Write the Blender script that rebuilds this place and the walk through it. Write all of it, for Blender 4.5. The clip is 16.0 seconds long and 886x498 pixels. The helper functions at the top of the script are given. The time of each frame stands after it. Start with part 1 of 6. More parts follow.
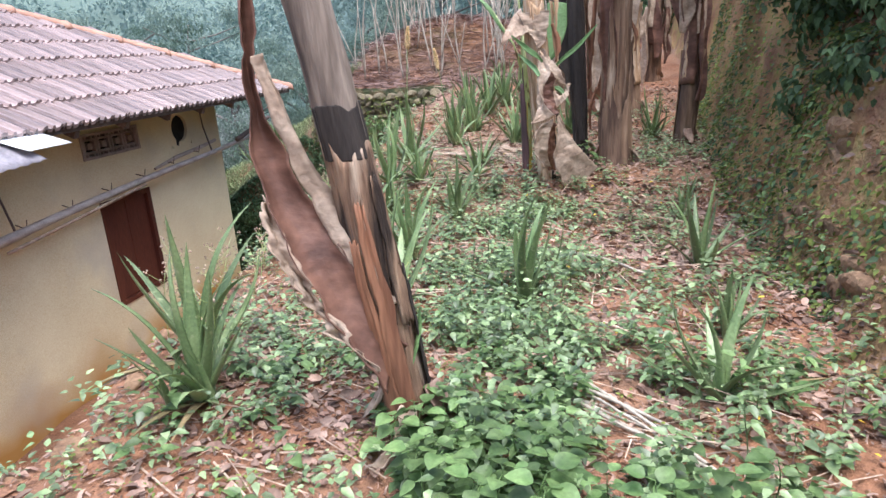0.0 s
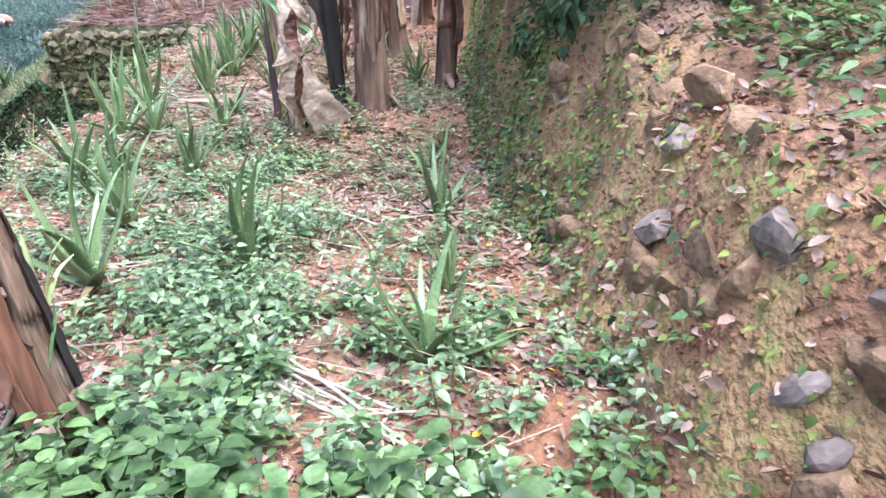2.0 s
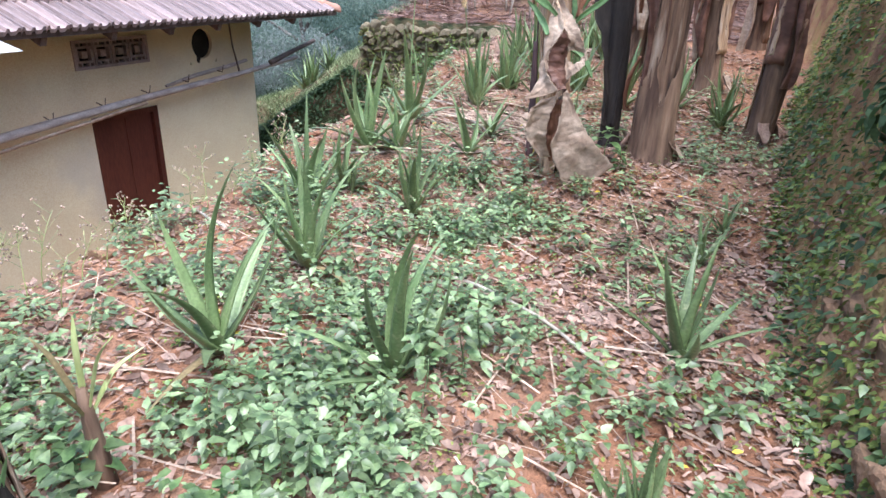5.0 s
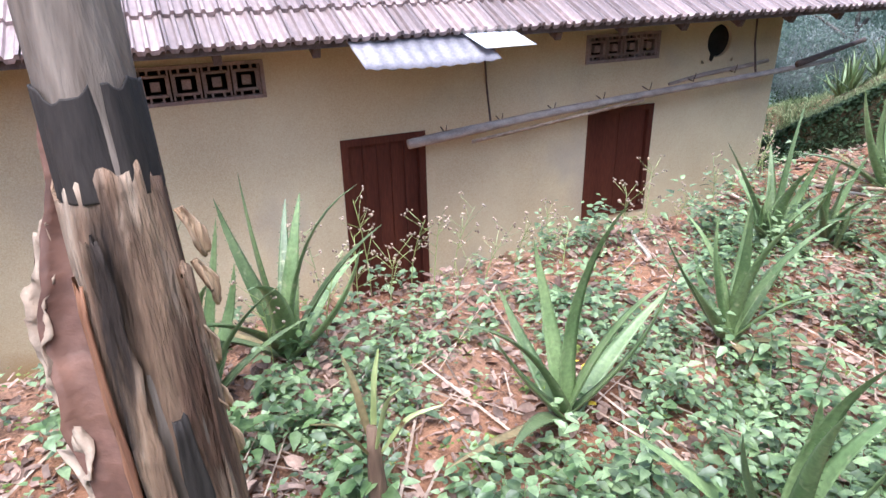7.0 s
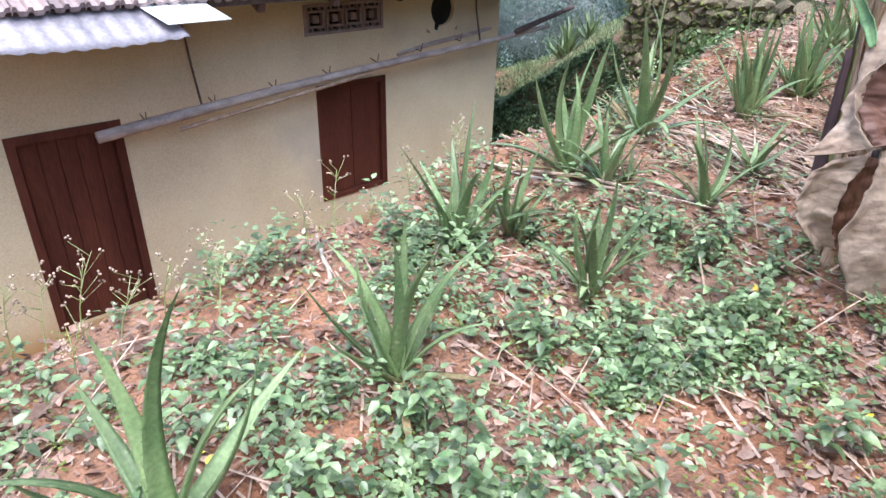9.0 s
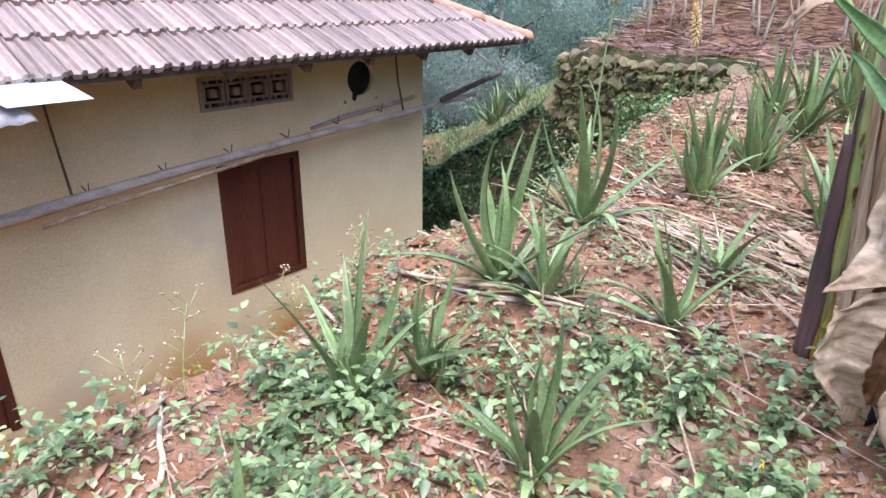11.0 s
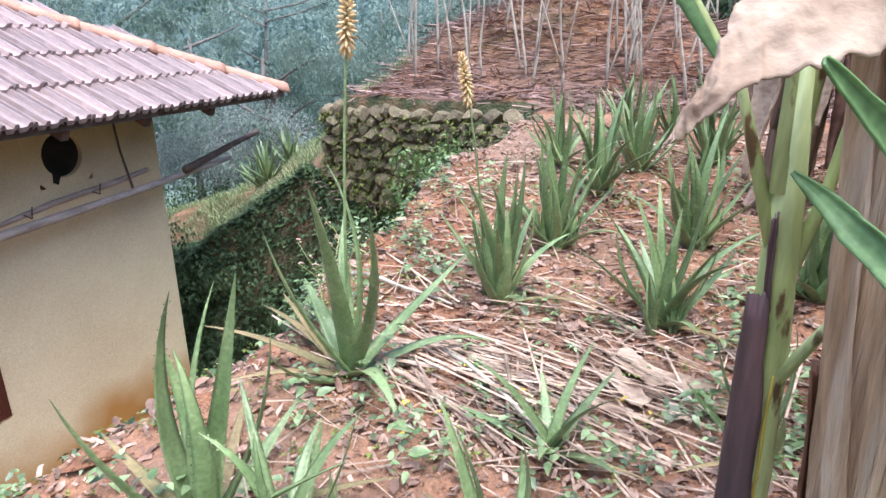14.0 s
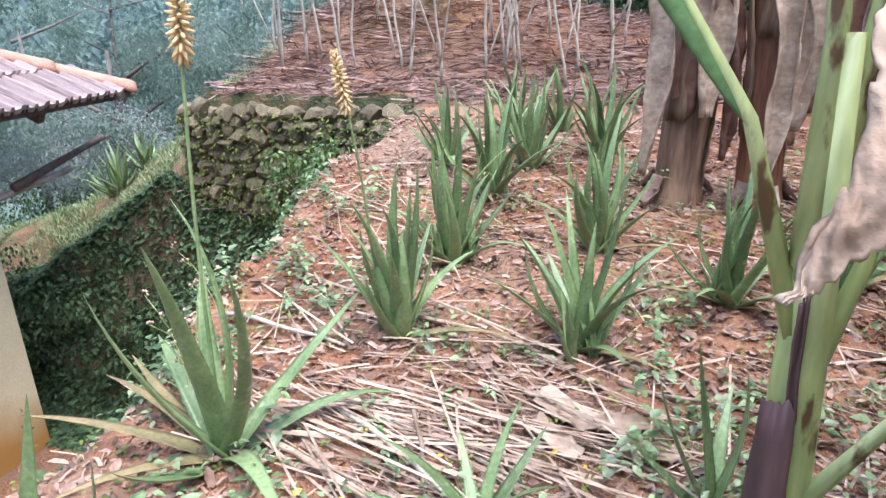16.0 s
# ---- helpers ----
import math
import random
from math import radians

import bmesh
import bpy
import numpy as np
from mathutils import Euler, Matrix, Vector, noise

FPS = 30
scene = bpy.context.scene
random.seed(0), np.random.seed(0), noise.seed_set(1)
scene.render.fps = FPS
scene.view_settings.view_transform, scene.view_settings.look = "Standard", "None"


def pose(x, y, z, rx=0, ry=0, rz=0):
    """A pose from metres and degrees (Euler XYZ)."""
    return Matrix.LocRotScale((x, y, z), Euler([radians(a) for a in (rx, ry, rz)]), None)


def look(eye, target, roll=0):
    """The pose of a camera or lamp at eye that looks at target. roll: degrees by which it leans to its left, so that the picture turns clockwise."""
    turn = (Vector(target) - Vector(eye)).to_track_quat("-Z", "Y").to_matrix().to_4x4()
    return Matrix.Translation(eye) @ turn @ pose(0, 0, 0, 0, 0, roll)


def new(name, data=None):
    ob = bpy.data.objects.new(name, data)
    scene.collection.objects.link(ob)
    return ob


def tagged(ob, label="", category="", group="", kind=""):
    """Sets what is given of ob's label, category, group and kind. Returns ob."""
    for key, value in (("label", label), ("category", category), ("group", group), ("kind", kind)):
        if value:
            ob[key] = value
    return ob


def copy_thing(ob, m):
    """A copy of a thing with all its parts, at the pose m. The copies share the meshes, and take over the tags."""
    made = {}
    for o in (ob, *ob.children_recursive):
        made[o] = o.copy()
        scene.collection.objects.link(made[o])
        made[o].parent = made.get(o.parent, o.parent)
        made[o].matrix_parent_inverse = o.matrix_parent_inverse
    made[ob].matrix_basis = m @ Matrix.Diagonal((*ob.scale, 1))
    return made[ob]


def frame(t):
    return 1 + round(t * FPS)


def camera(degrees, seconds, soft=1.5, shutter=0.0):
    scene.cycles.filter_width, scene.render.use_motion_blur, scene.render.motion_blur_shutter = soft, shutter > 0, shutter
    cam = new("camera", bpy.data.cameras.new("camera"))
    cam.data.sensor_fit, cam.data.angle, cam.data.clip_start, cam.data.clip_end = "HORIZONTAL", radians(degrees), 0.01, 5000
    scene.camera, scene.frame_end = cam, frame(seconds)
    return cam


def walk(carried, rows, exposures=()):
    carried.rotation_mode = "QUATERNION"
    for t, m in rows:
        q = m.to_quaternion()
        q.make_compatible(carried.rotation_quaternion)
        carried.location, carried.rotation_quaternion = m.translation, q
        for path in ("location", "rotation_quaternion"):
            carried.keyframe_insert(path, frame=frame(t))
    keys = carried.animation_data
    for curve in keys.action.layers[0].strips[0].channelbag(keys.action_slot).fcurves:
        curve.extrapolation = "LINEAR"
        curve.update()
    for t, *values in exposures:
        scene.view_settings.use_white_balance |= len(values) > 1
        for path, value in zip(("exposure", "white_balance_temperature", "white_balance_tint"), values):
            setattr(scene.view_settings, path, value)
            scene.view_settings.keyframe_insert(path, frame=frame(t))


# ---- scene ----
cam = camera(69.3, 16.0)
PATH = [
    (0, (1.829, 0.537, 1.512), (1.41, 2.398, 0.912), -3.5),
    (0.5, (2.025, 0.525, 1.473), (1.896, 2.38, 0.738), -3.4),
    (1, (2.137, 0.529, 1.468), (2.187, 2.396, 0.752), -2.6),
    (1.5, (2.219, 0.708, 1.456), (2.387, 2.581, 0.777), -0.5),
    (2, (2.277, 0.879, 1.444), (2.433, 2.716, 0.67), -1.0),
    (2.5, (2.393, 1.079, 1.453), (2.397, 2.933, 0.702), -2.3),
    (3, (2.566, 1.262, 1.485), (2.443, 3.134, 0.793), -1.1),
    (3.2, (2.592, 1.329, 1.495), (2.442, 3.197, 0.796), -2.3),
    (5.3, (2.48, 2.177, 1.566), (1.666, 3.831, 0.789), 0.6),
    (5.5, (2.473, 2.231, 1.572), (1.556, 3.84, 0.819), -0.8),
    (6, (2.375, 2.459, 1.534), (1.218, 3.931, 0.832), 2.0),
    (6.5, (2.304, 2.607, 1.536), (0.941, 3.846, 0.757), 1.1),
    (7, (2.278, 2.785, 1.516), (0.599, 3.511, 0.708), -1.3),
    (7.5, (2.33, 2.937, 1.58), (0.589, 3.492, 0.766), 1.5),
    (8, (2.345, 3.081, 1.572), (0.779, 3.96, 0.692), 2.6),
    (8.5, (2.277, 3.377, 1.537), (0.951, 4.548, 0.602), 1.4),
    (9, (2.152, 3.567, 1.614), (0.872, 4.798, 0.694), 1.3),
    (9.2, (2.138, 3.622, 1.635), (0.842, 4.852, 0.738), -0.1),
    (11.3, (1.603, 4.465, 1.564), (0.447, 5.921, 0.827), 0.6),
    (11.5, (1.597, 4.538, 1.566), (0.534, 6.061, 0.825), 0.4),
    (12, (1.643, 4.831, 1.576), (0.902, 6.577, 0.94), -0.6),
    (12.5, (1.608, 4.985, 1.565), (0.914, 6.721, 0.854), -0.4),
    (13, (1.431, 5.205, 1.542), (0.698, 6.93, 0.845), 2.8),
    (13.5, (1.221, 5.441, 1.562), (0.515, 7.18, 0.87), 0.5),
    (14, (1.157, 5.632, 1.597), (0.431, 7.381, 0.952), -0.5),
    (14.5, (1.161, 5.794, 1.597), (0.466, 7.551, 0.941), 1.9),
    (15, (1.13, 5.917, 1.606), (0.625, 7.733, 0.939), 2.7),
    (15.5, (1.036, 6.0, 1.617), (0.64, 7.83, 0.915), 0.5),
    (16, (0.989, 6.053, 1.628), (0.608, 7.891, 0.939), -1.1),
]
walk(cam, [(t, look(eye, target, roll)) for t, eye, target, roll in PATH], [(0, 1.15, 5900, 12), (1, 1.52, 5450, 12), (3.2, 1.62, 5400, 12), (5.3, 1.25, 5650, 12), (7.5, 1.3, 5600, 12), (9.2, 1.28, 5650, 12), (11.3, 1.28, 5800, 12), (16, 1.36, 5700, 12)])

# ---- world and light ----
world = bpy.data.worlds.new("sky")
scene.world = world
world.use_nodes = True
wn, wl = world.node_tree.nodes, world.node_tree.links
sky = wn.new("ShaderNodeTexSky")
sky.sky_type = "NISHITA"
sky.sun_disc = False
sky.sun_elevation, sky.sun_rotation = radians(72), radians(130)
sky.dust_density, sky.air_density = 4.0, 1.0
wl.new(sky.outputs[0], wn["Background"].inputs[0])
wn["Background"].inputs[1].default_value = 0.15
sun = new("sun", bpy.data.lights.new("sun", "SUN"))
sun.data.energy, sun.data.angle, sun.data.color = 2.4, radians(60), (1.0, 0.98, 0.95)
sun.matrix_world = look((2.2, 1.8, 12), (0.5, 4, 0))


# ---- materials ----
def material(name, c1, c2, rough=0.8, scale=6.0, c3=None, bump=0.3, fine=60.0, spec=0.3, per_piece=0.0, stretch=(1, 1, 1), trans=0.0, dist=0.01):
    """Two-scale noise between colours, with bump; per_piece varies brightness from piece to piece."""
    m = bpy.data.materials.new(name)
    m.use_nodes = True
    n, l = m.node_tree.nodes, m.node_tree.links
    b = n["Principled BSDF"]
    tc, mp = n.new("ShaderNodeTexCoord"), n.new("ShaderNodeMapping")
    mp.inputs["Scale"].default_value = stretch
    l.new(tc.outputs["Object"], mp.inputs[0])
    a, f = n.new("ShaderNodeTexNoise"), n.new("ShaderNodeTexNoise")
    for q, s, d in ((a, scale, 4), (f, fine, 5)):
        q.inputs["Scale"].default_value, q.inputs["Detail"].default_value = s, d
        l.new(mp.outputs[0], q.inputs[0])
    r = n.new("ShaderNodeValToRGB")
    r.color_ramp.elements[0].position, r.color_ramp.elements[1].position = 0.35, 0.65
    r.color_ramp.elements[0].color, r.color_ramp.elements[1].color = (*c1, 1), (*c2, 1)
    if c3:
        e = r.color_ramp.elements.new(0.8)
        e.color = (*c3, 1)
    l.new(a.outputs[0], r.inputs[0])
    mix = n.new("ShaderNodeMixRGB")
    mix.blend_type, mix.inputs[0].default_value = "OVERLAY", 0.55
    l.new(r.outputs[0], mix.inputs[1])
    l.new(f.outputs[0], mix.inputs[2])
    col = mix.outputs[0]
    if per_piece:
        hsv, mr = n.new("ShaderNodeHueSaturation"), n.new("ShaderNodeMapRange")
        oi, geo, add, fr = n.new("ShaderNodeObjectInfo"), n.new("ShaderNodeNewGeometry"), n.new("ShaderNodeMath"), n.new("ShaderNodeMath")
        fr.operation = "FRACT"
        l.new(oi.outputs["Random"], add.inputs[0])
        l.new(geo.outputs["Random Per Island"], add.inputs[1])
        l.new(add.outputs[0], fr.inputs[0])
        l.new(fr.outputs[0], mr.inputs[0])
        mr.inputs["To Min"].default_value, mr.inputs["To Max"].default_value = 1 - per_piece, 1 + per_piece
        l.new(mr.outputs[0], hsv.inputs["Value"])
        l.new(col, hsv.inputs["Color"])
        col = hsv.outputs[0]
    l.new(col, b.inputs["Base Color"])
    b.inputs["Roughness"].default_value = rough
    b.inputs["Specular IOR Level"].default_value = spec
    if bump:
        bp = n.new("ShaderNodeBump")
        bp.inputs["Strength"].default_value, bp.inputs["Distance"].default_value = bump, dist
        l.new(f.outputs[0], bp.inputs["Height"])
        l.new(bp.outputs[0], b.inputs["Normal"])
    if trans:
        tr, sh = n.new("ShaderNodeBsdfTranslucent"), n.new("ShaderNodeMixShader")
        l.new(col, tr.inputs[0])
        sh.inputs[0].default_value = trans
        l.new(b.outputs[0], sh.inputs[1])
        l.new(tr.outputs[0], sh.inputs[2])
        l.new(sh.outputs[0], n["Material Output"].inputs[0])
    return m


M_SOIL = material("red_soil", (0.20, 0.09, 0.048), (0.34, 0.175, 0.10), 0.95, 1.6, (0.17, 0.13, 0.05), 1.0, 32, dist=0.04)
def overlay(m, colour, factor_builder):
    """Lay a second colour over a material's own where factor_builder's value is high."""
    n, l = m.node_tree.nodes, m.node_tree.links
    b = n["Principled BSDF"]
    old = b.inputs["Base Color"].links[0].from_socket
    mx = n.new("ShaderNodeMixRGB")
    l.new(factor_builder(n, l), mx.inputs[0])
    l.new(old, mx.inputs[1])
    mx.inputs[2].default_value = (*colour, 1)
    l.new(mx.outputs[0], b.inputs["Base Color"])


def ramp_of(n, l, socket, lo, hi):
    r = n.new("ShaderNodeMapRange")
    r.inputs["From Min"].default_value, r.inputs["From Max"].default_value = lo, hi
    l.new(socket, r.inputs[0])
    return r.outputs[0]


def times(n, l, a, b, op="MULTIPLY"):
    q = n.new("ShaderNodeMath")
    q.operation = op
    l.new(a, q.inputs[0])
    l.new(b, q.inputs[1])
    return q.outputs[0]


def patches(n, l, scale, lo, hi, tall=1.0):
    t, w, q = n.new("ShaderNodeTexCoord"), n.new("ShaderNodeTexNoise"), n.new("ShaderNodeMapping")
    q.inputs["Scale"].default_value = (1, 1, tall)
    w.inputs["Scale"].default_value, w.inputs["Detail"].default_value = scale, 6
    l.new(t.outputs["Object"], q.inputs[0])
    l.new(q.outputs[0], w.inputs[0])
    return ramp_of(n, l, w.outputs[0], lo, hi)


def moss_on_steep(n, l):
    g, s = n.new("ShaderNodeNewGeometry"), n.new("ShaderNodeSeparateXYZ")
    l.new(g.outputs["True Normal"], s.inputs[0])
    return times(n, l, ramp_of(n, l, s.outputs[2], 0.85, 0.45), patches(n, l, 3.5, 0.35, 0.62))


def garden_side(n, l):
    t, q = n.new("ShaderNodeTexCoord"), n.new("ShaderNodeSeparateXYZ")
    l.new(t.outputs["Object"], q.inputs[0])
    return times(n, l, moss_on_steep(n, l), ramp_of(n, l, q.outputs[0], 2.0, 2.4))


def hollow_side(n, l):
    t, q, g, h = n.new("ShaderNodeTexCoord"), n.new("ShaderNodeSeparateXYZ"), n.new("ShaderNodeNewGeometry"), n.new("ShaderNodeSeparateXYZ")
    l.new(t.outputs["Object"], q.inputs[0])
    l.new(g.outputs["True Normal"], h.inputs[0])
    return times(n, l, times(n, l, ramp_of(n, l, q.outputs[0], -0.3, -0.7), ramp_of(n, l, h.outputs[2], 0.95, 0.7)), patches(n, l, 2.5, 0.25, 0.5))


def stain_low(n, l):
    t, s = n.new("ShaderNodeTexCoord"), n.new("ShaderNodeSeparateXYZ")
    l.new(t.outputs["Object"], s.inputs[0])
    w = n.new("ShaderNodeTexNoise")
    w.inputs["Scale"].default_value = 1.2
    l.new(t.outputs["Object"], w.inputs[0])
    return ramp_of(n, l, times(n, l, s.outputs[2], w.outputs[0], "SUBTRACT"), -2.45, -3.0)


overlay(M_SOIL, (0.26, 0.165, 0.115), lambda n, l: patches(n, l, 0.9, 0.45, 0.7))
overlay(M_SOIL, (0.44, 0.275, 0.13), garden_side)
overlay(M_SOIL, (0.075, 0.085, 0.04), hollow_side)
overlay(M_SOIL, (0.30, 0.29, 0.09), lambda n, l: times(n, l, garden_side(n, l), patches(n, l, 9.0, 0.5, 0.66)))
# Beyond the garden: valley green with mist mixed into the soil colour.
def far_green_haze(n, l):
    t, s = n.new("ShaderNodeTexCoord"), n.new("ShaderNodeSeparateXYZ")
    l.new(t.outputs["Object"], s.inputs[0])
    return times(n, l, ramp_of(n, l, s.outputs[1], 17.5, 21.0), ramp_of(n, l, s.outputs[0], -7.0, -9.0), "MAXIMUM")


overlay(M_SOIL, (0.13, 0.18, 0.15), far_green_haze)
M_WALL = material("cream_paint", (0.66, 0.555, 0.345), (0.745, 0.65, 0.42), 0.85, 0.9, bump=0.12, fine=90)
overlay(M_WALL, (0.42, 0.22, 0.06), stain_low)
overlay(M_WALL, (0.45, 0.40, 0.33), lambda n, l: patches(n, l, 0.7, 0.55, 0.85))
M_WOOD = material("brown_door", (0.075, 0.021, 0.013), (0.12, 0.036, 0.02), 0.55, 3, bump=0.15, stretch=(1, 1, 0.15))
# Near-black for shade inside the house; also the colour of the soot.
M_DARK = material("inside_shade_and_soot", (0.015, 0.014, 0.013), (0.03, 0.028, 0.026), 0.9, 4)
M_TILE = material("clay_tile", (0.20, 0.148, 0.137), (0.40, 0.305, 0.285), 0.36, 3.5, (0.58, 0.54, 0.52), 0.35, 25, 0.6, 0.24, (0.35, 2.2, 1))
M_RIDGE = material("ridge_tile", (0.36, 0.19, 0.13), (0.48, 0.28, 0.20), 0.6, 5, bump=0.25)
M_VENT = material("vent_cement", (0.28, 0.22, 0.20), (0.38, 0.30, 0.27), 0.85, 6)
M_TIN = material("tin_sheet", (0.20, 0.185, 0.205), (0.31, 0.285, 0.31), 0.45, 2.5, (0.25, 0.19, 0.175), 0.1, 30, 0.5)
M_BRIGHT = material("clear_sheet", (0.85, 0.87, 0.88), (0.9, 0.92, 0.93), 0.3, 3, bump=0.05)
M_POLE = material("areca_pole", (0.36, 0.30, 0.26), (0.55, 0.48, 0.42), 0.8, 5, stretch=(3, 1, 3))
M_IRON = material("iron", (0.10, 0.07, 0.06), (0.16, 0.12, 0.10), 0.7, 12)
M_STONE = material("grey_stone", (0.20, 0.152, 0.125), (0.30, 0.24, 0.20), 1.0, 7, (0.32, 0.235, 0.15), 0.7, 34, 0.15, per_piece=0.15)
M_BANKROCK = material("earthy_stone", (0.19, 0.11, 0.065), (0.32, 0.205, 0.12), 0.95, 6, (0.31, 0.245, 0.10), 0.9, 30, per_piece=0.2, dist=0.02)
M_MOSS = material("mossy_stone", (0.12, 0.10, 0.062), (0.23, 0.19, 0.12), 0.95, 7, (0.24, 0.19, 0.14), 0.7, 40, per_piece=0.3)
M_ALOE = material("aloe_green", (0.115, 0.175, 0.068), (0.225, 0.295, 0.13), 0.38, 4, (0.32, 0.35, 0.165), 0.1, 70, 0.5, 0.38)
M_ALOEDRY = material("aloe_old_leaf", (0.16, 0.14, 0.06), (0.27, 0.20, 0.10), 0.6, 5, bump=0.2, per_piece=0.25)
M_WEED = material("weed_leaf", (0.07, 0.13, 0.038), (0.19, 0.28, 0.105), 0.45, 9, bump=0.15, per_piece=0.55, trans=0.3, spec=0.45)
M_MINT = material("mint_leaf", (0.10, 0.165, 0.06), (0.285, 0.37, 0.18), 0.33, 9, bump=0.15, per_piece=0.55, trans=0.25, spec=0.7)
M_MOSSG = material("moss_leaf", (0.10, 0.14, 0.03), (0.22, 0.26, 0.06), 0.7, 8, bump=0.1, per_piece=0.35, trans=0.2)
M_TREE = material("tree_leaf", (0.045, 0.08, 0.035), (0.105, 0.165, 0.07), 0.65, 6, bump=0.1, per_piece=0.45, trans=0.25, spec=0.35)
# Distance haze and clump depth are put into these two leaf colours.
M_HAZE = material("hazed_far_leaf", (0.105, 0.16, 0.12), (0.27, 0.34, 0.285), 1.0, 0.7, bump=0.0, per_piece=0.12, trans=0.5, spec=0.0)
M_SCRUB = material("mist_paled_scrub", (0.22, 0.255, 0.235), (0.40, 0.43, 0.41), 1.0, 1.1, bump=0.0, per_piece=0.12, trans=0.5, spec=0.0)
M_RIDGE_GRASS = material("ridge_grass", (0.15, 0.20, 0.09), (0.31, 0.35, 0.19), 0.85, 3, bump=0.1, per_piece=0.45, trans=0.2)
M_LITTER = material("dry_litter", (0.19, 0.11, 0.08), (0.38, 0.265, 0.205), 0.8, 9, bump=0.3, per_piece=0.55)
M_STRAW = material("dry_straw", (0.29, 0.20, 0.14), (0.49, 0.375, 0.285), 0.75, 10, bump=0.2, per_piece=0.45)
M_STEM = material("pale_stem", (0.34, 0.30, 0.24), (0.50, 0.45, 0.37), 0.8, 9, bump=0.3)
M_BARK = material("banana_sheath", (0.085, 0.05, 0.035), (0.29, 0.19, 0.125), 0.75, 4.5, (0.44, 0.33, 0.23), 0.9, 22, 0.3, 0.15, (2.5, 2.5, 0.3))
M_RED = material("red_sheath", (0.14, 0.06, 0.035), (0.33, 0.16, 0.09), 0.65, 4.5, bump=0.4, fine=25, stretch=(3, 3, 0.22))
M_DRYLEAF = material("dry_banana_leaf", (0.32, 0.23, 0.165), (0.51, 0.40, 0.305), 0.8, 5, (0.60, 0.49, 0.39), 0.8, 24, 0.25, 0.1, (1.2, 1.2, 1.6), 0.12)
M_BROWNLEAF = material("brown_banana_leaf", (0.085, 0.04, 0.028), (0.22, 0.115, 0.08), 0.55, 4, (0.33, 0.20, 0.145), 0.6, 18, 0.35, 0, (1, 1, 1.6))
M_BLACK = material("rotten_sheath", (0.02, 0.016, 0.014), (0.05, 0.04, 0.034), 0.7, 5, stretch=(2, 2, 0.3))
M_GREENST = material("green_stem", (0.30, 0.36, 0.10), (0.50, 0.56, 0.27), 0.4, 4, (0.56, 0.58, 0.34), 0.1, 25, 0.5, 0, (2, 2, 0.4))
M_BANLEAF = material("banana_leaf", (0.15, 0.26, 0.10), (0.22, 0.36, 0.16), 0.4, 3, bump=0.15, trans=0.3)
M_TAN = material("tan_sheath", (0.40, 0.245, 0.14), (0.62, 0.44, 0.28), 0.8, 5, (0.64, 0.49, 0.34), 0.9, 30, 0.3, 0.06, (3, 3, 0.22), dist=0.015)
M_ROT = material("stained_sheath", (0.10, 0.055, 0.036), (0.34, 0.22, 0.14), 0.8, 5, (0.47, 0.345, 0.24), 1.0, 30, 0.3, 0.1, (3, 3, 0.2), dist=0.02)
M_GREYSTEM = material("grey_stem", (0.13, 0.098, 0.075), (0.32, 0.26, 0.21), 0.7, 4, (0.43, 0.38, 0.32), 0.8, 26, 0.4, 0, (2.5, 2.5, 0.3))
overlay(M_GREYSTEM, (0.07, 0.05, 0.04), lambda n, l: patches(n, l, 9.0, 0.52, 0.72, 0.16))
overlay(M_TAN, (0.62, 0.50, 0.38), lambda n, l: patches(n, l, 20.0, 0.52, 0.72, 0.12))
overlay(M_TAN, (0.20, 0.12, 0.075), lambda n, l: patches(n, l, 28.0, 0.60, 0.74, 0.07))
overlay(M_ROT, (0.50, 0.39, 0.29), lambda n, l: patches(n, l, 16.0, 0.54, 0.72, 0.14))
overlay(M_ROT, (0.04, 0.028, 0.022), lambda n, l: patches(n, l, 10.0, 0.53, 0.66, 0.12))
overlay(M_DRYLEAF, (0.17, 0.105, 0.07), lambda n, l: patches(n, l, 6.0, 0.60, 0.80))
overlay(M_ALOE, (0.34, 0.36, 0.20), lambda n, l: patches(n, l, 30.0, 0.60, 0.75))
overlay(M_GREENST, (0.13, 0.075, 0.035), lambda n, l: patches(n, l, 22.0, 0.58, 0.64, 0.35))
M_YELLOWST = material("yellow_sheath", (0.42, 0.30, 0.045), (0.60, 0.46, 0.09), 0.5, 6, (0.34, 0.13, 0.04), 0.2, 24, 0.4, 0, (2, 2, 0.3))
M_PURPLE = material("purple_sheath", (0.05, 0.032, 0.034), (0.14, 0.075, 0.07), 0.6, 7, (0.20, 0.15, 0.14), 0.5, 24, 0.4, 0, (2, 2, 0.3))
M_MOUND = material("dark_litter", (0.15, 0.092, 0.078), (0.30, 0.20, 0.17), 0.85, 9, bump=0.3, per_piece=0.45)
# Pale blue-green: haze and clump depth are mixed into the leaf colour.
M_MIST = material("haze_tinted_leaf", (0.10, 0.16, 0.145), (0.27, 0.35, 0.325), 1.0, 0.22, bump=0.0, per_piece=0.1, trans=0.5, spec=0.0)
M_FLOWER = material("orange_flower", (0.62, 0.42, 0.18), (0.74, 0.56, 0.31), 0.6, 20, per_piece=0.25)
M_YELLOW = material("yellow_leaf", (0.62, 0.42, 0.03), (0.70, 0.52, 0.06), 0.5, 9, per_piece=0.2)
M_BARKT = material("tree_bark", (0.09, 0.08, 0.07), (0.20, 0.18, 0.16), 0.9, 4)


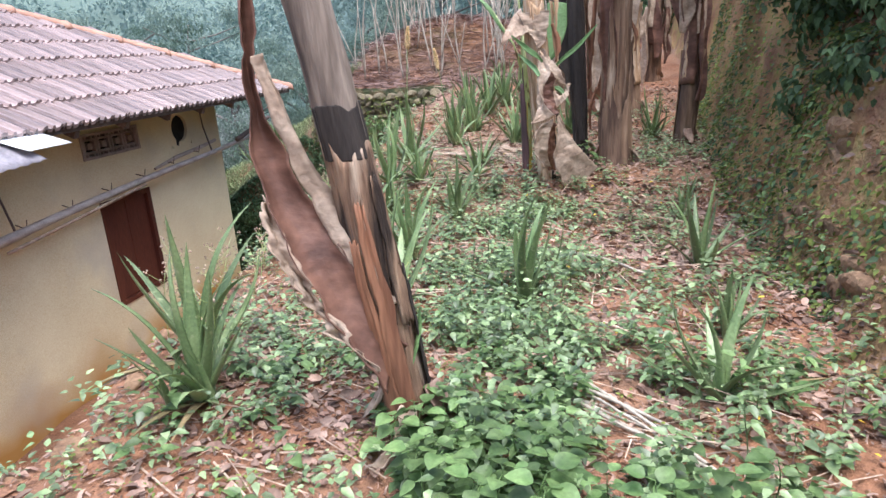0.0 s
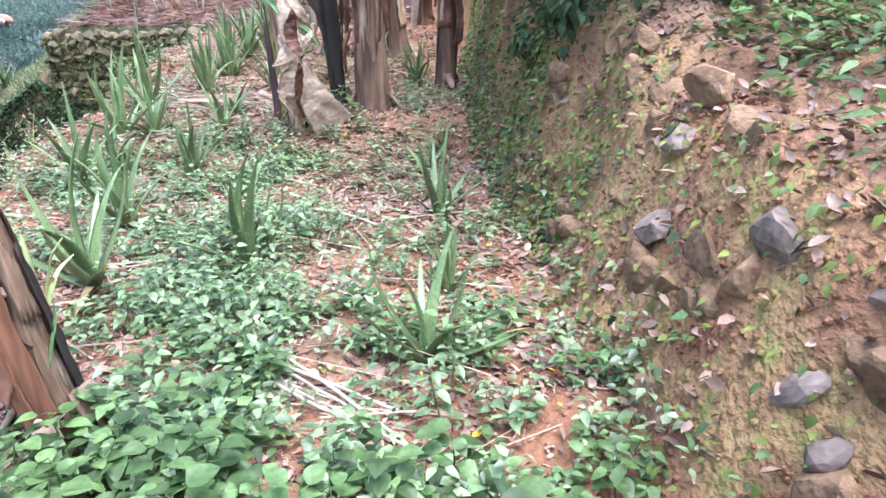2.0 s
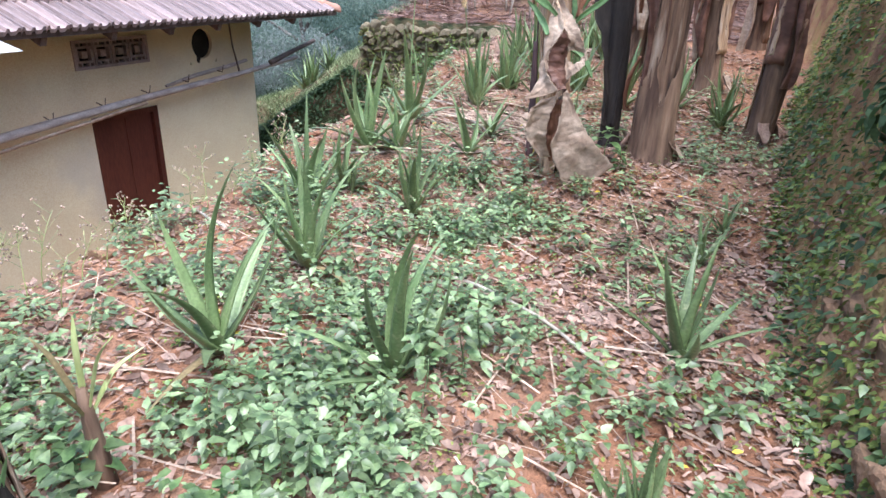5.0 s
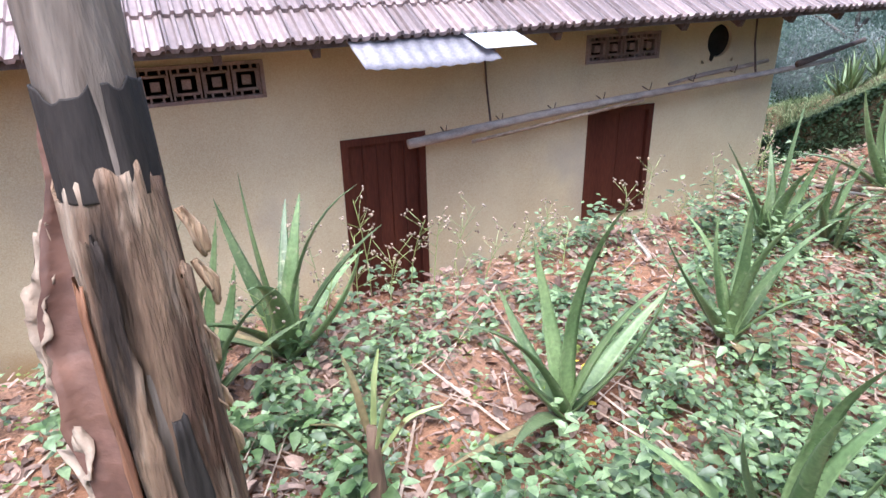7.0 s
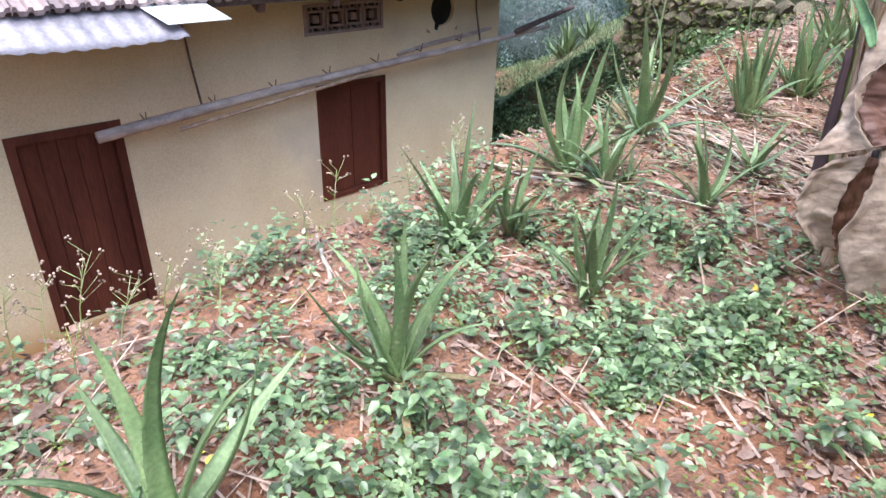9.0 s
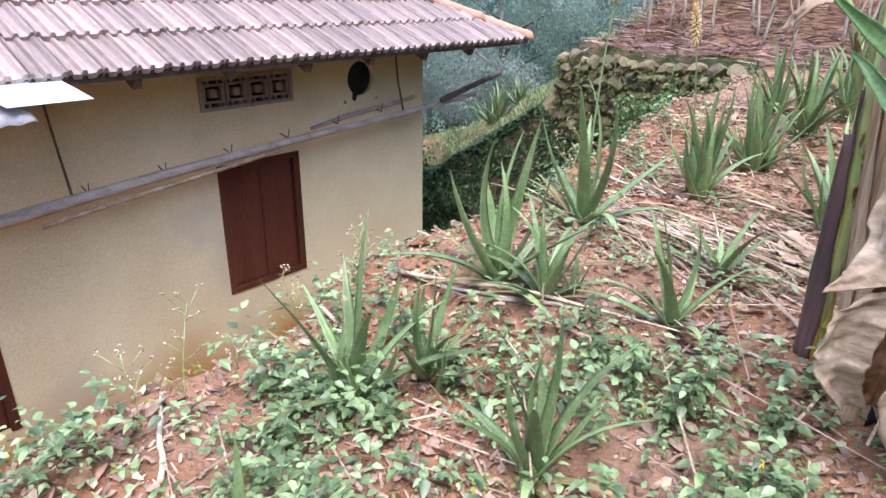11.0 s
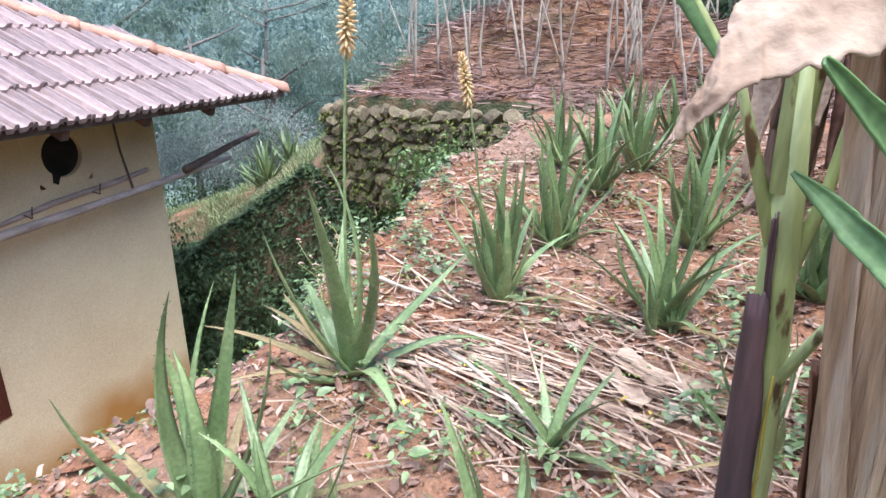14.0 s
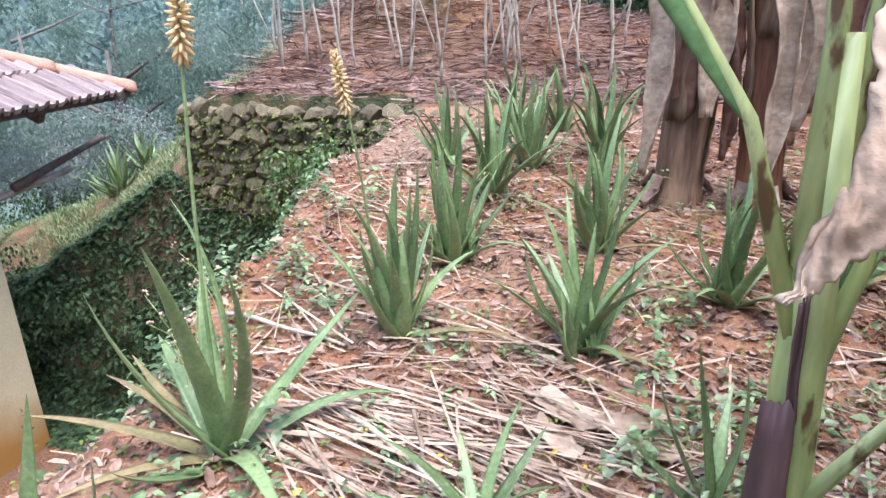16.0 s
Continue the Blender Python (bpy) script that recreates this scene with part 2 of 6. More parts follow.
# ---- mesh helpers ----
class Shape:
    """Collects vertices and faces; becomes one mesh object."""

    def __init__(self):
        self.v, self.f = [], []

    def add(self, verts, faces, m=None):
        k = len(self.v)
        self.v += [tuple(m @ Vector(p)) for p in verts] if m else [tuple(p) for p in verts]
        self.f += [[i + k for i in q] for q in faces]
        return self

    def box(self, x0, x1, y0, y1, z0, z1, m=None):
        p = [(x, y, z) for z in (z0, z1) for y in (y0, y1) for x in (x0, x1)]
        return self.add(p, [(0, 2, 3, 1), (4, 5, 7, 6), (0, 1, 5, 4), (2, 6, 7, 3), (0, 4, 6, 2), (1, 3, 7, 5)], m)

    def tube(self, pts, radii, n=8, seed=0.0, rough=0.0):
        """A tube along pts, uneven by rough."""
        rings, faces = [], []
        for i, p in enumerate(pts):
            p = Vector(p)
            d = (Vector(pts[min(i + 1, len(pts) - 1)]) - Vector(pts[max(i - 1, 0)])).normalized()
            s = d.cross(Vector((0.3, 1, 0.2))).normalized()
            u = d.cross(s)
            for k in range(n):
                a = 2 * math.pi * k / n
                r = float(radii[i]) * (1 + rough * noise.noise((3 * math.cos(a) + seed, 3 * math.sin(a), i * 0.35 + seed)))
                rings.append(p + r * (math.cos(a) * s + math.sin(a) * u))
        m = len(pts)
        for i in range(m - 1):
            for k in range(n):
                faces.append((i * n + k, i * n + (k + 1) % n, (i + 1) * n + (k + 1) % n, (i + 1) * n + k))
        faces += [tuple(reversed(range(n))), tuple(range((m - 1) * n, m * n))]
        return self.add(rings, faces)

    def grid(self, rows):
        """A sheet through rows of points."""
        n, m = len(rows[0]), len(rows)
        return self.add([p for r in rows for p in r], [(i * n + k, i * n + k + 1, (i + 1) * n + k + 1, (i + 1) * n + k) for i in range(m - 1) for k in range(n - 1)])

    def mesh(self, name, mat, smooth=True):
        me = bpy.data.meshes.new(name)
        me.from_pydata(self.v, [], self.f)
        me.materials.append(mat)
        if smooth:
            me.polygons.foreach_set("use_smooth", [True] * len(me.polygons))
        me.update()
        return me


def part(name, shape, mat, parent=None, label="", smooth=True):
    ob = new(name, shape.mesh(name, mat, smooth) if isinstance(shape, Shape) else shape)
    if parent:
        ob.parent = parent
    return tagged(ob, label)


def empty(name, x, y, z, label, category, group="", kind="", rz=0):
    ob = new(name)
    ob.matrix_world = pose(x, y, z, 0, 0, rz)
    return tagged(ob, label, category, group, kind)


def thicken(ob, t):
    s = ob.modifiers.new("thickness", "SOLIDIFY")
    s.thickness = t
    return ob


def U(a, b):
    return random.uniform(a, b)


def smooth01(t):
    t = np.clip(t, 0, 1)
    return t * t * (3 - 2 * t)


# ---- lie of the land ----
def wob(x, y, s, k=0.0):
    """Cheap smooth waviness, -1 to 1."""
    return (np.sin(x * s + 1.3 * np.sin(y * s * 0.7 + k)) + np.sin(y * s * 1.13 + 1.7 * np.sin(x * s * 0.6 + 2 * k))) / 2


def edge_x(y):
    """Where the garden breaks off towards the house."""
    return np.interp(y, [-3, 2, 3, 4, 5.2, 6.9, 7.5, 9, 10.5, 12.0, 12.6], [-0.2, -0.25, -0.3, -0.45, -0.6, -0.75, -0.52, -0.68, -0.72, -0.55, -0.45]) + 0.07 * wob(0, y, 5.0)


def foot_x(y):
    """The foot of the bank on the uphill side."""
    return np.interp(y, [-4, 2, 4, 6, 8, 11, 30], [2.98, 3.02, 3.1, 3.12, 3.25, 3.6, 4.2]) + 0.06 * wob(1.0, y, 4.0)


def land(x, y):
    """Ground height."""
    x, y = np.asarray(x, float), np.asarray(y, float)
    g = np.interp(y, [-20, 0, 2.7, 4.5, 5.9, 7.0, 8.6, 10, 12, 13.4, 17, 22, 60], [-0.2, 0.1, 0.08, 0.07, 0.06, 0.26, 0.33, 0.54, 0.74, 0.88, 1.4, 1.75, 2.0])
    g = g + 0.10 * np.exp(-((x - 1.9) ** 2 + (y - 6.6) ** 2) / 0.5) + 0.025 * wob(x, y, 4.1) + 0.012 * wob(x, y, 11.0, 1.0)
    g = g + 0.9 * np.exp(-((x + 1.0) / 2.2) ** 2 - ((y - 16.0) / 1.6) ** 2)
    # uphill bank
    t = np.interp(y, [-4, 3.4, 5, 7, 12, 30], [1.0, 1.02, 1.5, 2.1, 2.2, 2.4])
    d = x - foot_x(y)
    face = np.clip(d / 0.36, 0, 1) ** 1.15 * 0.93 + 0.07 * smooth01((d - 0.2) / 0.4)
    g = g + face * (t - 0.1 + 0.10 * wob(y, x, 3.0) * (d < 3)) + np.clip(d - 0.42, 0, 12) * 0.16 + face * (0.06 * wob(x * 1.3, y, 7.0) + 0.035 * wob(x + 0.3 * y, y, 17.0, 1.0) + 0.016 * wob(x, y, 41.0, 2.0)) * (np.hypot(x, y) < 16)
    # break towards the house yard
    low = -2.66 + 0.05 * wob(x, y, 3.0)
    far = smooth01((y - 11.9 + 0.5 * smooth01((-3.2 - x) / 1.5)) / 0.5)
    ridge = np.interp(x, [-9, -5.3, -4.2, -3.5, -3.1, -2, -1.2, -0.7], [-2.6, -1.35, -0.6, -0.15, -0.5, -0.6, -0.1, 0.3]) + 0.05 * wob(x, y, 5)
    back = smooth01((y - 12.62) / 0.12) * smooth01((x + 3.42 - 0.30 * (y - 12.6)) / 0.25)
    down = np.interp(y, [12, 12.5, 13.5, 14.4, 15.6, 20, 34, 60], [0, 0.12, 0.60, 0.66, -0.3, -1.4, -1.0, 3.5])
    pit = low + far * (ridge + down - low)
    pit = pit * (1 - back) + g * back
    cut = smooth01((edge_x(y) - x) / 0.75)
    wallside = (y > 12.6) & (x > -3.1)
    cut = np.where(wallside & (y > 12.8), 0, cut)
    z = g * (1 - cut) + pit * cut
    # distance: a wooded valley side
    far_r = np.hypot(x, y - 5)
    return np.where(far_r > 26, z + np.clip(far_r - 26, 0, 200) * 0.22, z)


def land_at(x, y):
    return float(land(x, y))


def axis(lo, hi, step, far):
    a = list(np.arange(lo, hi + step / 2, step))
    s = step
    while a[-1] < far:
        s *= 1.25
        a.append(a[-1] + s)
    b, s = [], step
    c = lo
    while c > -far:
        s *= 1.25
        c -= s
        b.append(c)
    return np.array(b[::-1] + a)


gx, gy = axis(-5.5, 5.0, 0.06, 320), axis(-1.5, 14.5, 0.06, 320)
GX, GY = np.meshgrid(gx, gy)
GZ = land(GX, GY)
NR = len(gx)
gf = np.arange((len(gx) - 1) * (len(gy) - 1))
r0, c0 = gf // (NR - 1), gf % (NR - 1)
k0 = r0 * NR + c0
gm = bpy.data.meshes.new("ground")
gm.from_pydata(np.stack([GX, GY, GZ], -1).reshape(-1, 3).tolist(), [], np.stack([k0, k0 + 1, k0 + NR + 1, k0 + NR], -1).tolist())
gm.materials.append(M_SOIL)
gm.polygons.foreach_set("use_smooth", [True] * len(gm.polygons))
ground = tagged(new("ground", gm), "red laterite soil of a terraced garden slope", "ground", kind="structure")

# ---- the house ----
WX = -4.45  # outer face of the long wall
TH = 0.23
TOP, BASE = 1.05, -2.9
Y0, Y1 = 0.45, 10.94


wall = Shape()
openings = [(2.6, 3.79, 0.34, 0.71), (4.5, 5.5, -2.25, -0.2), (7.75, 8.8, -1.7, -0.21), (7.65, 8.78, 0.37, 0.71), (9.53, 10.09, 0.24, 0.80), (0.86, 1.42, 0.15, 0.71)]
ys = sorted({Y0, Y1, *[o[0] for o in openings], *[o[1] for o in openings]})
zs = sorted({BASE, TOP, *[o[2] for o in openings], *[o[3] for o in openings]})
spot = {}


def corner(i, k, back):
    """One shared corner of the wall's grid of cells."""
    key = (i, k, back)
    if key not in spot:
        spot[key] = len(wall.v)
        wall.v.append((WX - TH if back else WX, ys[i], zs[k]))
    return spot[key]


def is_solid(i, k):
    if not (0 <= i < len(ys) - 1 and 0 <= k < len(zs) - 1):
        return False
    cy, cz = (ys[i] + ys[i + 1]) / 2, (zs[k] + zs[k + 1]) / 2
    return not any(o[0] < cy < o[1] and o[2] < cz < o[3] for o in openings)


for i in range(len(ys) - 1):
    for k in range(len(zs) - 1):
        if is_solid(i, k):
            wall.f.append([corner(i, k, 0), corner(i + 1, k, 0), corner(i + 1, k + 1, 0), corner(i, k + 1, 0)])
            wall.f.append([corner(i, k, 1), corner(i, k + 1, 1), corner(i + 1, k + 1, 1), corner(i + 1, k, 1)])
            for di, dk, a, b in ((-1, 0, (i, k), (i, k + 1)), (1, 0, (i + 1, k + 1), (i + 1, k)), (0, -1, (i + 1, k), (i, k)), (0, 1, (i, k + 1), (i + 1, k + 1))):
                if not is_solid(i + di, k + dk):
                    wall.f.append([corner(*a, 0), corner(*b, 0), corner(*b, 1), corner(*a, 1)])
house = empty("house", -7, 6, BASE, "cream-painted single-storey house with a clay tile roof", "house")


def hpart(name, shape, mat, label="", smooth=False, parent=None):
    ob = part(name, shape, mat, None, label, smooth)
    ob.parent = parent or house
    ob.matrix_parent_inverse = (parent or house).matrix_world.inverted()
    return ob


hpart("wall", wall, M_WALL, "cream painted wall with an orange damp stain")
for cy, cz in ((9.81, 0.52), (1.14, 0.43)):
    n, collar, ring = 28, Shape(), []
    for k in range(n):
        t = 2 * math.pi * k / n
        c, d = math.cos(t), math.sin(t)
        q = 0.28 / max(abs(c), abs(d))
        ring += [(WX, cy + 0.21 * c, cz + 0.21 * d), (WX, cy + q * c, cz + q * d), (WX - TH, cy + 0.21 * c, cz + 0.21 * d), (WX - TH, cy + q * c, cz + q * d)]
    faces = []
    for k in range(n):
        a, b = 4 * k, 4 * ((k + 1) % n)
        faces += [(a, a + 1, b + 1, b), (a + 2, b + 2, b + 3, a + 3), (a, b, b + 2, a + 2)]
    hpart("round_surround", collar.add(ring, faces), M_WALL)
hpart("wall", Shape().box(-9.3, WX - TH, Y1 - TH, Y1, BASE, TOP), M_WALL)
hpart("wall", Shape().box(-9.3 - TH, -9.3, -4, Y1, BASE, TOP), M_WALL)
hpart("wall", Shape().box(WX - TH, -3.75, Y0 - TH, Y0, BASE, 0.93), M_WALL)
hpart("wall", Shape().box(-3.75 - TH, -3.75, -4, Y0 - TH, BASE, 0.93), M_WALL)
hpart("wall", Shape().box(-9.3, -3.75, -4 - TH, -4, BASE, 0.93), M_WALL)
# Room wall and ceiling are coloured black to give the unlit room's shade.
hpart("inner_wall", Shape().box(WX - 1.6, WX - 1.5, Y0, Y1 - TH, BASE, TOP), M_DARK, "room wall behind the openings, blackened for shade")
hpart("floor", Shape().box(-9.3, WX - TH, -4, Y1 - TH, BASE, -2.3), M_VENT)
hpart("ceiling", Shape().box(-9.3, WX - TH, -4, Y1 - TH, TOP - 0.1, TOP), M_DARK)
PITCH = math.tan(radians(26))
EX, EZ, TIPY = -3.55, 0.93, 12.1
SOUTH = -4.9


def roof_z(x):
    return EZ + (EX - x) * PITCH


RX = EX - 3.4
roof = Shape()
hz = roof_z(RX)
hl = (EX - RX)
P = [(EX, SOUTH, EZ), (EX, TIPY, EZ), (RX, TIPY - hl, hz), (RX, SOUTH, hz), (2 * RX - EX, TIPY, EZ), (2 * RX - EX, SOUTH, EZ)]
P += [(x, y, z - 0.06) for x, y, z in P]
roof.add(P, [(0, 1, 2, 3), (3, 2, 4, 5), (1, 4, 2), (7, 6, 9, 8), (8, 9, 11, 10), (7, 8, 10), (0, 6, 7, 1), (1, 7, 10, 4), (4, 10, 11, 5), (0, 3, 9, 6), (3, 5, 11, 9)])
hpart("roof", roof, M_IRON, "old clay tile roof, weathered grey and pink")


# roof tiles: two ribs and a flat on each, lapped upwards
def tile_shape(w=0.25, l=0.62):
    s = Shape()
    prof = [(0, 0), (0.06, 0.04), (0.13, 0.04), (0.19, 0.004), (0.40, 0.0), (0.45, 0.032), (0.55, 0.032), (0.60, 0.0), (0.82, 0.004), (0.9, 0.035), (1.0, 0.035)]
    rows = []
    for t, dz in ((0, 0.0), (1, 0.0)):
        rows.append([(-l * t, w * u, z + 0.036 - 0.036 * t) for u, z in prof])
    lip = [(0.002, w * u, z - 0.006) for u, z in prof]
    s.grid([lip] + rows)
    return s


tile_mesh = tile_shape().mesh("tile", M_TILE, False)
ROW = 0.54
SL = math.atan(PITCH)
rest = Shape()
tproto = tile_shape()
count = 0
roof_ob = [o for o in house.children if o.name.startswith("roof")][0]
for r in range(7):
    dx = r * ROW * math.cos(SL)
    x, z = EX + 0.05 - dx, EZ + 0.008 + (dx - 0.05) * PITCH
    ymax = TIPY - dx - 0.12
    yy = -4.6
    while yy < ymax - 0.1:
        m = pose(x + U(-0.012, 0.012), yy, z + U(0, 0.008), 0, math.degrees(SL) + U(-0.7, 0.7), U(-0.8, 0.8))
        if r < 6 and yy > 0.6 and count < 300:
            ob = new("tile", tile_mesh)
            ob.parent = roof_ob
            ob.matrix_basis = m
            count += 1
        else:
            rest.add(tproto.v, tproto.f, m)
        yy += 0.25
ob = part("tile_field", rest, M_TILE, None, "", False)
ob.parent = roof_ob
tagged(ob, "lapped clay roof tiles", kind="stuff")
# hip caps, one half-round tile after another
for k in range(7):
    d0, d1 = k * 0.485, k * 0.485 + 0.54
    cap = Shape()
    rows = []
    for d, r in ((d0 - 0.04, 0.095), (d0, 0.105), (d0 + 0.05, 0.095), (d1, 0.08)):
        c = Vector((EX - d, TIPY - d, EZ + d * PITCH + 0.02))
        side = Vector((1, -1, 0)).normalized()
        rows.append([tuple(c + side * r * math.cos(a) + Vector((0, 0, r * math.sin(a)))) for a in np.linspace(-0.2, math.pi + 0.2, 9)])
    cap.grid(rows)
    thicken(hpart("hip_tile", cap, M_RIDGE, "terracotta hip cap", True, roof_ob), 0.012)
# rafters under the eave
for k in range(18):
    y = -3.5 + k * 0.85
    b = Shape()
    b.box(0, 1.15, -0.035, 0.035, -0.11, -0.02, pose(EX - 0.04 - 1.15 * math.cos(SL), y, EZ + 0.0 + 1.15 * math.sin(SL) - 0.05, 0, math.degrees(SL), 0))
    hpart("rafter", b, M_IRON, "")

# door and shuttered window, set back in their openings
door = hpart("door", Shape().box(WX - 0.12, WX - 0.07, 4.58, 5.42, -2.25, -0.28), M_WOOD, "dark reddish-brown plank door, closed")
fr = Shape()
fr.box(WX - 0.15, WX + 0.012, 4.5, 4.58, -2.25, -0.2).box(WX - 0.15, WX + 0.012, 5.42, 5.5, -2.25, -0.2).box(WX - 0.15, WX + 0.012, 4.58, 5.42, -0.28, -0.2)
hpart("door_frame", fr, M_WOOD, "", False, door)
for k in range(5):
    a = 4.59 + k * 0.166
    hpart("plank", Shape().box(WX - 0.07, WX - 0.058, a + 0.006, a + 0.158, -2.23, -0.29), M_WOOD, "", False, door)
shutter = hpart("window", Shape().box(WX - 0.10, WX - 0.05, 7.83, 8.72, -1.64, -0.28), M_WOOD, "reddish-brown wooden shutters, closed")
fr = Shape()
fr.box(WX - 0.15, WX + 0.015, 7.75, 7.83, -1.7, -0.21).box(WX - 0.15, WX + 0.015, 8.72, 8.8, -1.7, -0.21).box(WX - 0.15, WX + 0.015, 7.83, 8.72, -0.28, -0.21).box(WX - 0.15, WX + 0.015, 7.83, 8.72, -1.7, -1.64)
hpart("window_frame", fr, M_WOOD, "", False, shutter)
for a, b in ((7.84, 8.27), (8.28, 8.71)):
    hpart("leaf_panel", Shape().box(WX - 0.05, WX - 0.035, a, b, -1.63, -0.29), M_WOOD, "", False, shutter)


def vent(y0, y1, z0, z1):
    """A pierced cement grille: frame, bars and four ringed units."""
    s = Shape()
    xa, xb = WX - 0.08, WX + 0.02
    s.box(xa, xb, y0, y1, z0, z0 + 0.035).box(xa, xb, y0, y1, z1 - 0.035, z1).box(xa, xb, y0, y0 + 0.035, z0 + 0.035, z1 - 0.035).box(xa, xb, y1 - 0.035, y1, z0 + 0.035, z1 - 0.035)
    frame_ob = hpart("ventilator", s, M_VENT, "pierced cement ventilator grille")
    n = 4
    w = (y1 - y0 - 0.07) / n
    zc, h = (z0 + z1) / 2, (z1 - z0) / 2 - 0.035
    for k in range(n):
        yc = y0 + 0.035 + w * (k + 0.5)
        u = Shape()
        xa2, xb2 = WX - 0.06, WX + 0.005
        for sz in (-1, 1):
            u.box(xa2, xb2, yc - w * 0.38, yc + w * 0.38, zc + sz * h * 0.62 - 0.012, zc + sz * h * 0.62 + 0.012)
        for sy in (-1, 1):
            u.box(xa2, xb2, yc + sy * w * 0.38 - 0.012, yc + sy * w * 0.38 + 0.012, zc - h * 0.62, zc + h * 0.62)
            u.box(xa2, xb2, yc + sy * w * 0.44 - 0.008, yc + sy * w * 0.44 + 0.008, zc - h, zc + h)
            u.box(xa2, xb2, yc + sy * w * 0.2 - 0.01, yc + sy * w * 0.2 + 0.01, zc + h * 0.62, zc + h)
            u.box(xa2, xb2, yc + sy * w * 0.2 - 0.01, yc + sy * w * 0.2 + 0.01, zc - h, zc - h * 0.62)
        u.box(xa2, xb2, yc - w * 0.15, yc + w * 0.15, zc - h * 0.3, zc + h * 0.3)
        hpart("grille_unit", u, M_VENT, "", False, frame_ob)


vent(2.6, 3.79, 0.34, 0.71)
vent(7.65, 8.78, 0.37, 0.71)
for cy, cz in ((9.81, 0.52), (1.14, 0.43)):
    s = Shape()
    n = 28
    # Black disc that paints the darkness inside the round opening.
    s.add([(WX - 0.05, cy + 0.207 * math.cos(2 * math.pi * k / n), cz + 0.207 * math.sin(2 * math.pi * k / n)) for k in range(n)], [tuple(range(n))])
    hpart("flue_cover", s, M_DARK, "black disc for the dark of the sooty round opening")
    hpart("soot_streak", Shape().add([(WX + 0.004, cy - 0.14, cz - 0.13), (WX + 0.004, cy - 0.06, cz - 0.19), (WX + 0.004, cy - 0.10, cz - 0.27), (WX + 0.004, cy - 0.15, cz - 0.24)], [(0, 1, 2, 3)]), M_DARK)

# drain strip and conduits on the wall
hpart("plaster_band", Shape().tube([(WX + 0.02, 9.0, 0.02), (WX + 0.02, 9.6, 0.10), (WX + 0.02, 10.3, 0.15), (WX + 0.02, 10.75, 0.20)], [0.02, 0.03, 0.03, 0.025], 6), M_POLE, "dark ledge on the wall")
for y, za, zb in ((6.25, 0.62, -0.2), (10.4, 0.88, 0.05)):
    hpart("conduit", Shape().tube([(WX + 0.02, y, za), (WX + 0.03, y + 0.03, (za + zb) / 2), (WX + 0.12, y + 0.04, zb)], [0.012, 0.012, 0.014], 6), M_IRON, "thin rusty support wire")
for k in range(7):
    y = 5.7 + k * 0.72
    hpart("bracket", Shape().tube([(WX, y, -0.22 + 0.09 * (y - 5.2) * 0.8), (WX + 0.14, y, -0.28 + 0.08 * (y - 5.2)), (WX + 0.17, y, -0.17 + 0.08 * (y - 5.2))], [0.007, 0.007, 0.005], 5), M_IRON, "bent iron hook")

# areca gutter poles slung along the wall
pole = Shape()
ptx = [(WX + 0.25, 5.2 + t * 6.6, -0.27 + 0.07 * t * 6.6 + 0.03 * math.sin(t * 5)) for t in np.linspace(0, 1, 18)]
pole.tube(ptx, [0.055 - 0.022 * t for t in np.linspace(0, 1, 18)], 8, 2.0, 0.15)
pl = part("gutter_pole", pole, M_POLE)
tagged(pl, "weathered grey split areca trunk slung along the house wall", "pole")
pole2 = Shape().tube([(WX + 0.31, 5.95 + t * 2.4, -0.32 + 0.24 * t) for t in np.linspace(0, 1, 8)], [0.02] * 8, 6, 5.0, 0.25)
tagged(part("split_cane", pole2, M_STRAW), "pale split cane resting along the grey pole", "pole")
pole3 = Shape().tube([(WX + 0.3, 11.0 + t * 1.3, 0.16 + 0.25 * t) for t in np.linspace(0, 1, 8)], [0.045 - 0.01 * t for t in np.linspace(0, 1, 8)], 7, 7.0, 0.2)
tagged(part("broken_pole", pole3, M_IRON), "dark broken pole end beyond the house corner", "pole")

# tin sheet and clear sheet pushed under the eave
tin = Shape()
tin.grid([[(EX + 0.03 + 0.30 * u - 0.02, 4.42 + 1.35 * v + 0.06 * u, EZ - 0.03 - 0.20 * u - 0.025 * math.sin(v * 3.0) * u + 0.008 * math.sin(v * 60)) for v in np.linspace(0, 1, 50)] for u in np.linspace(-0.6, 1, 6)])
tagged(thicken(part("tin_sheet", tin, M_TIN), 0.003), "dented grey corrugated tin sheet tucked under the eave", "sheet")
clear = Shape()
clear.grid([[(EX + 0.04 + 0.24 * u, 5.55 + 0.55 * v + 0.12 * u, EZ - 0.01 - 0.12 * u) for v in np.linspace(0, 1, 6)] for u in np.linspace(-0.6, 1, 5)])
tagged(thicken(part("clear_sheet", clear, M_BRIGHT), 0.004), "bright white plastic sheet tucked under the eave", "sheet")


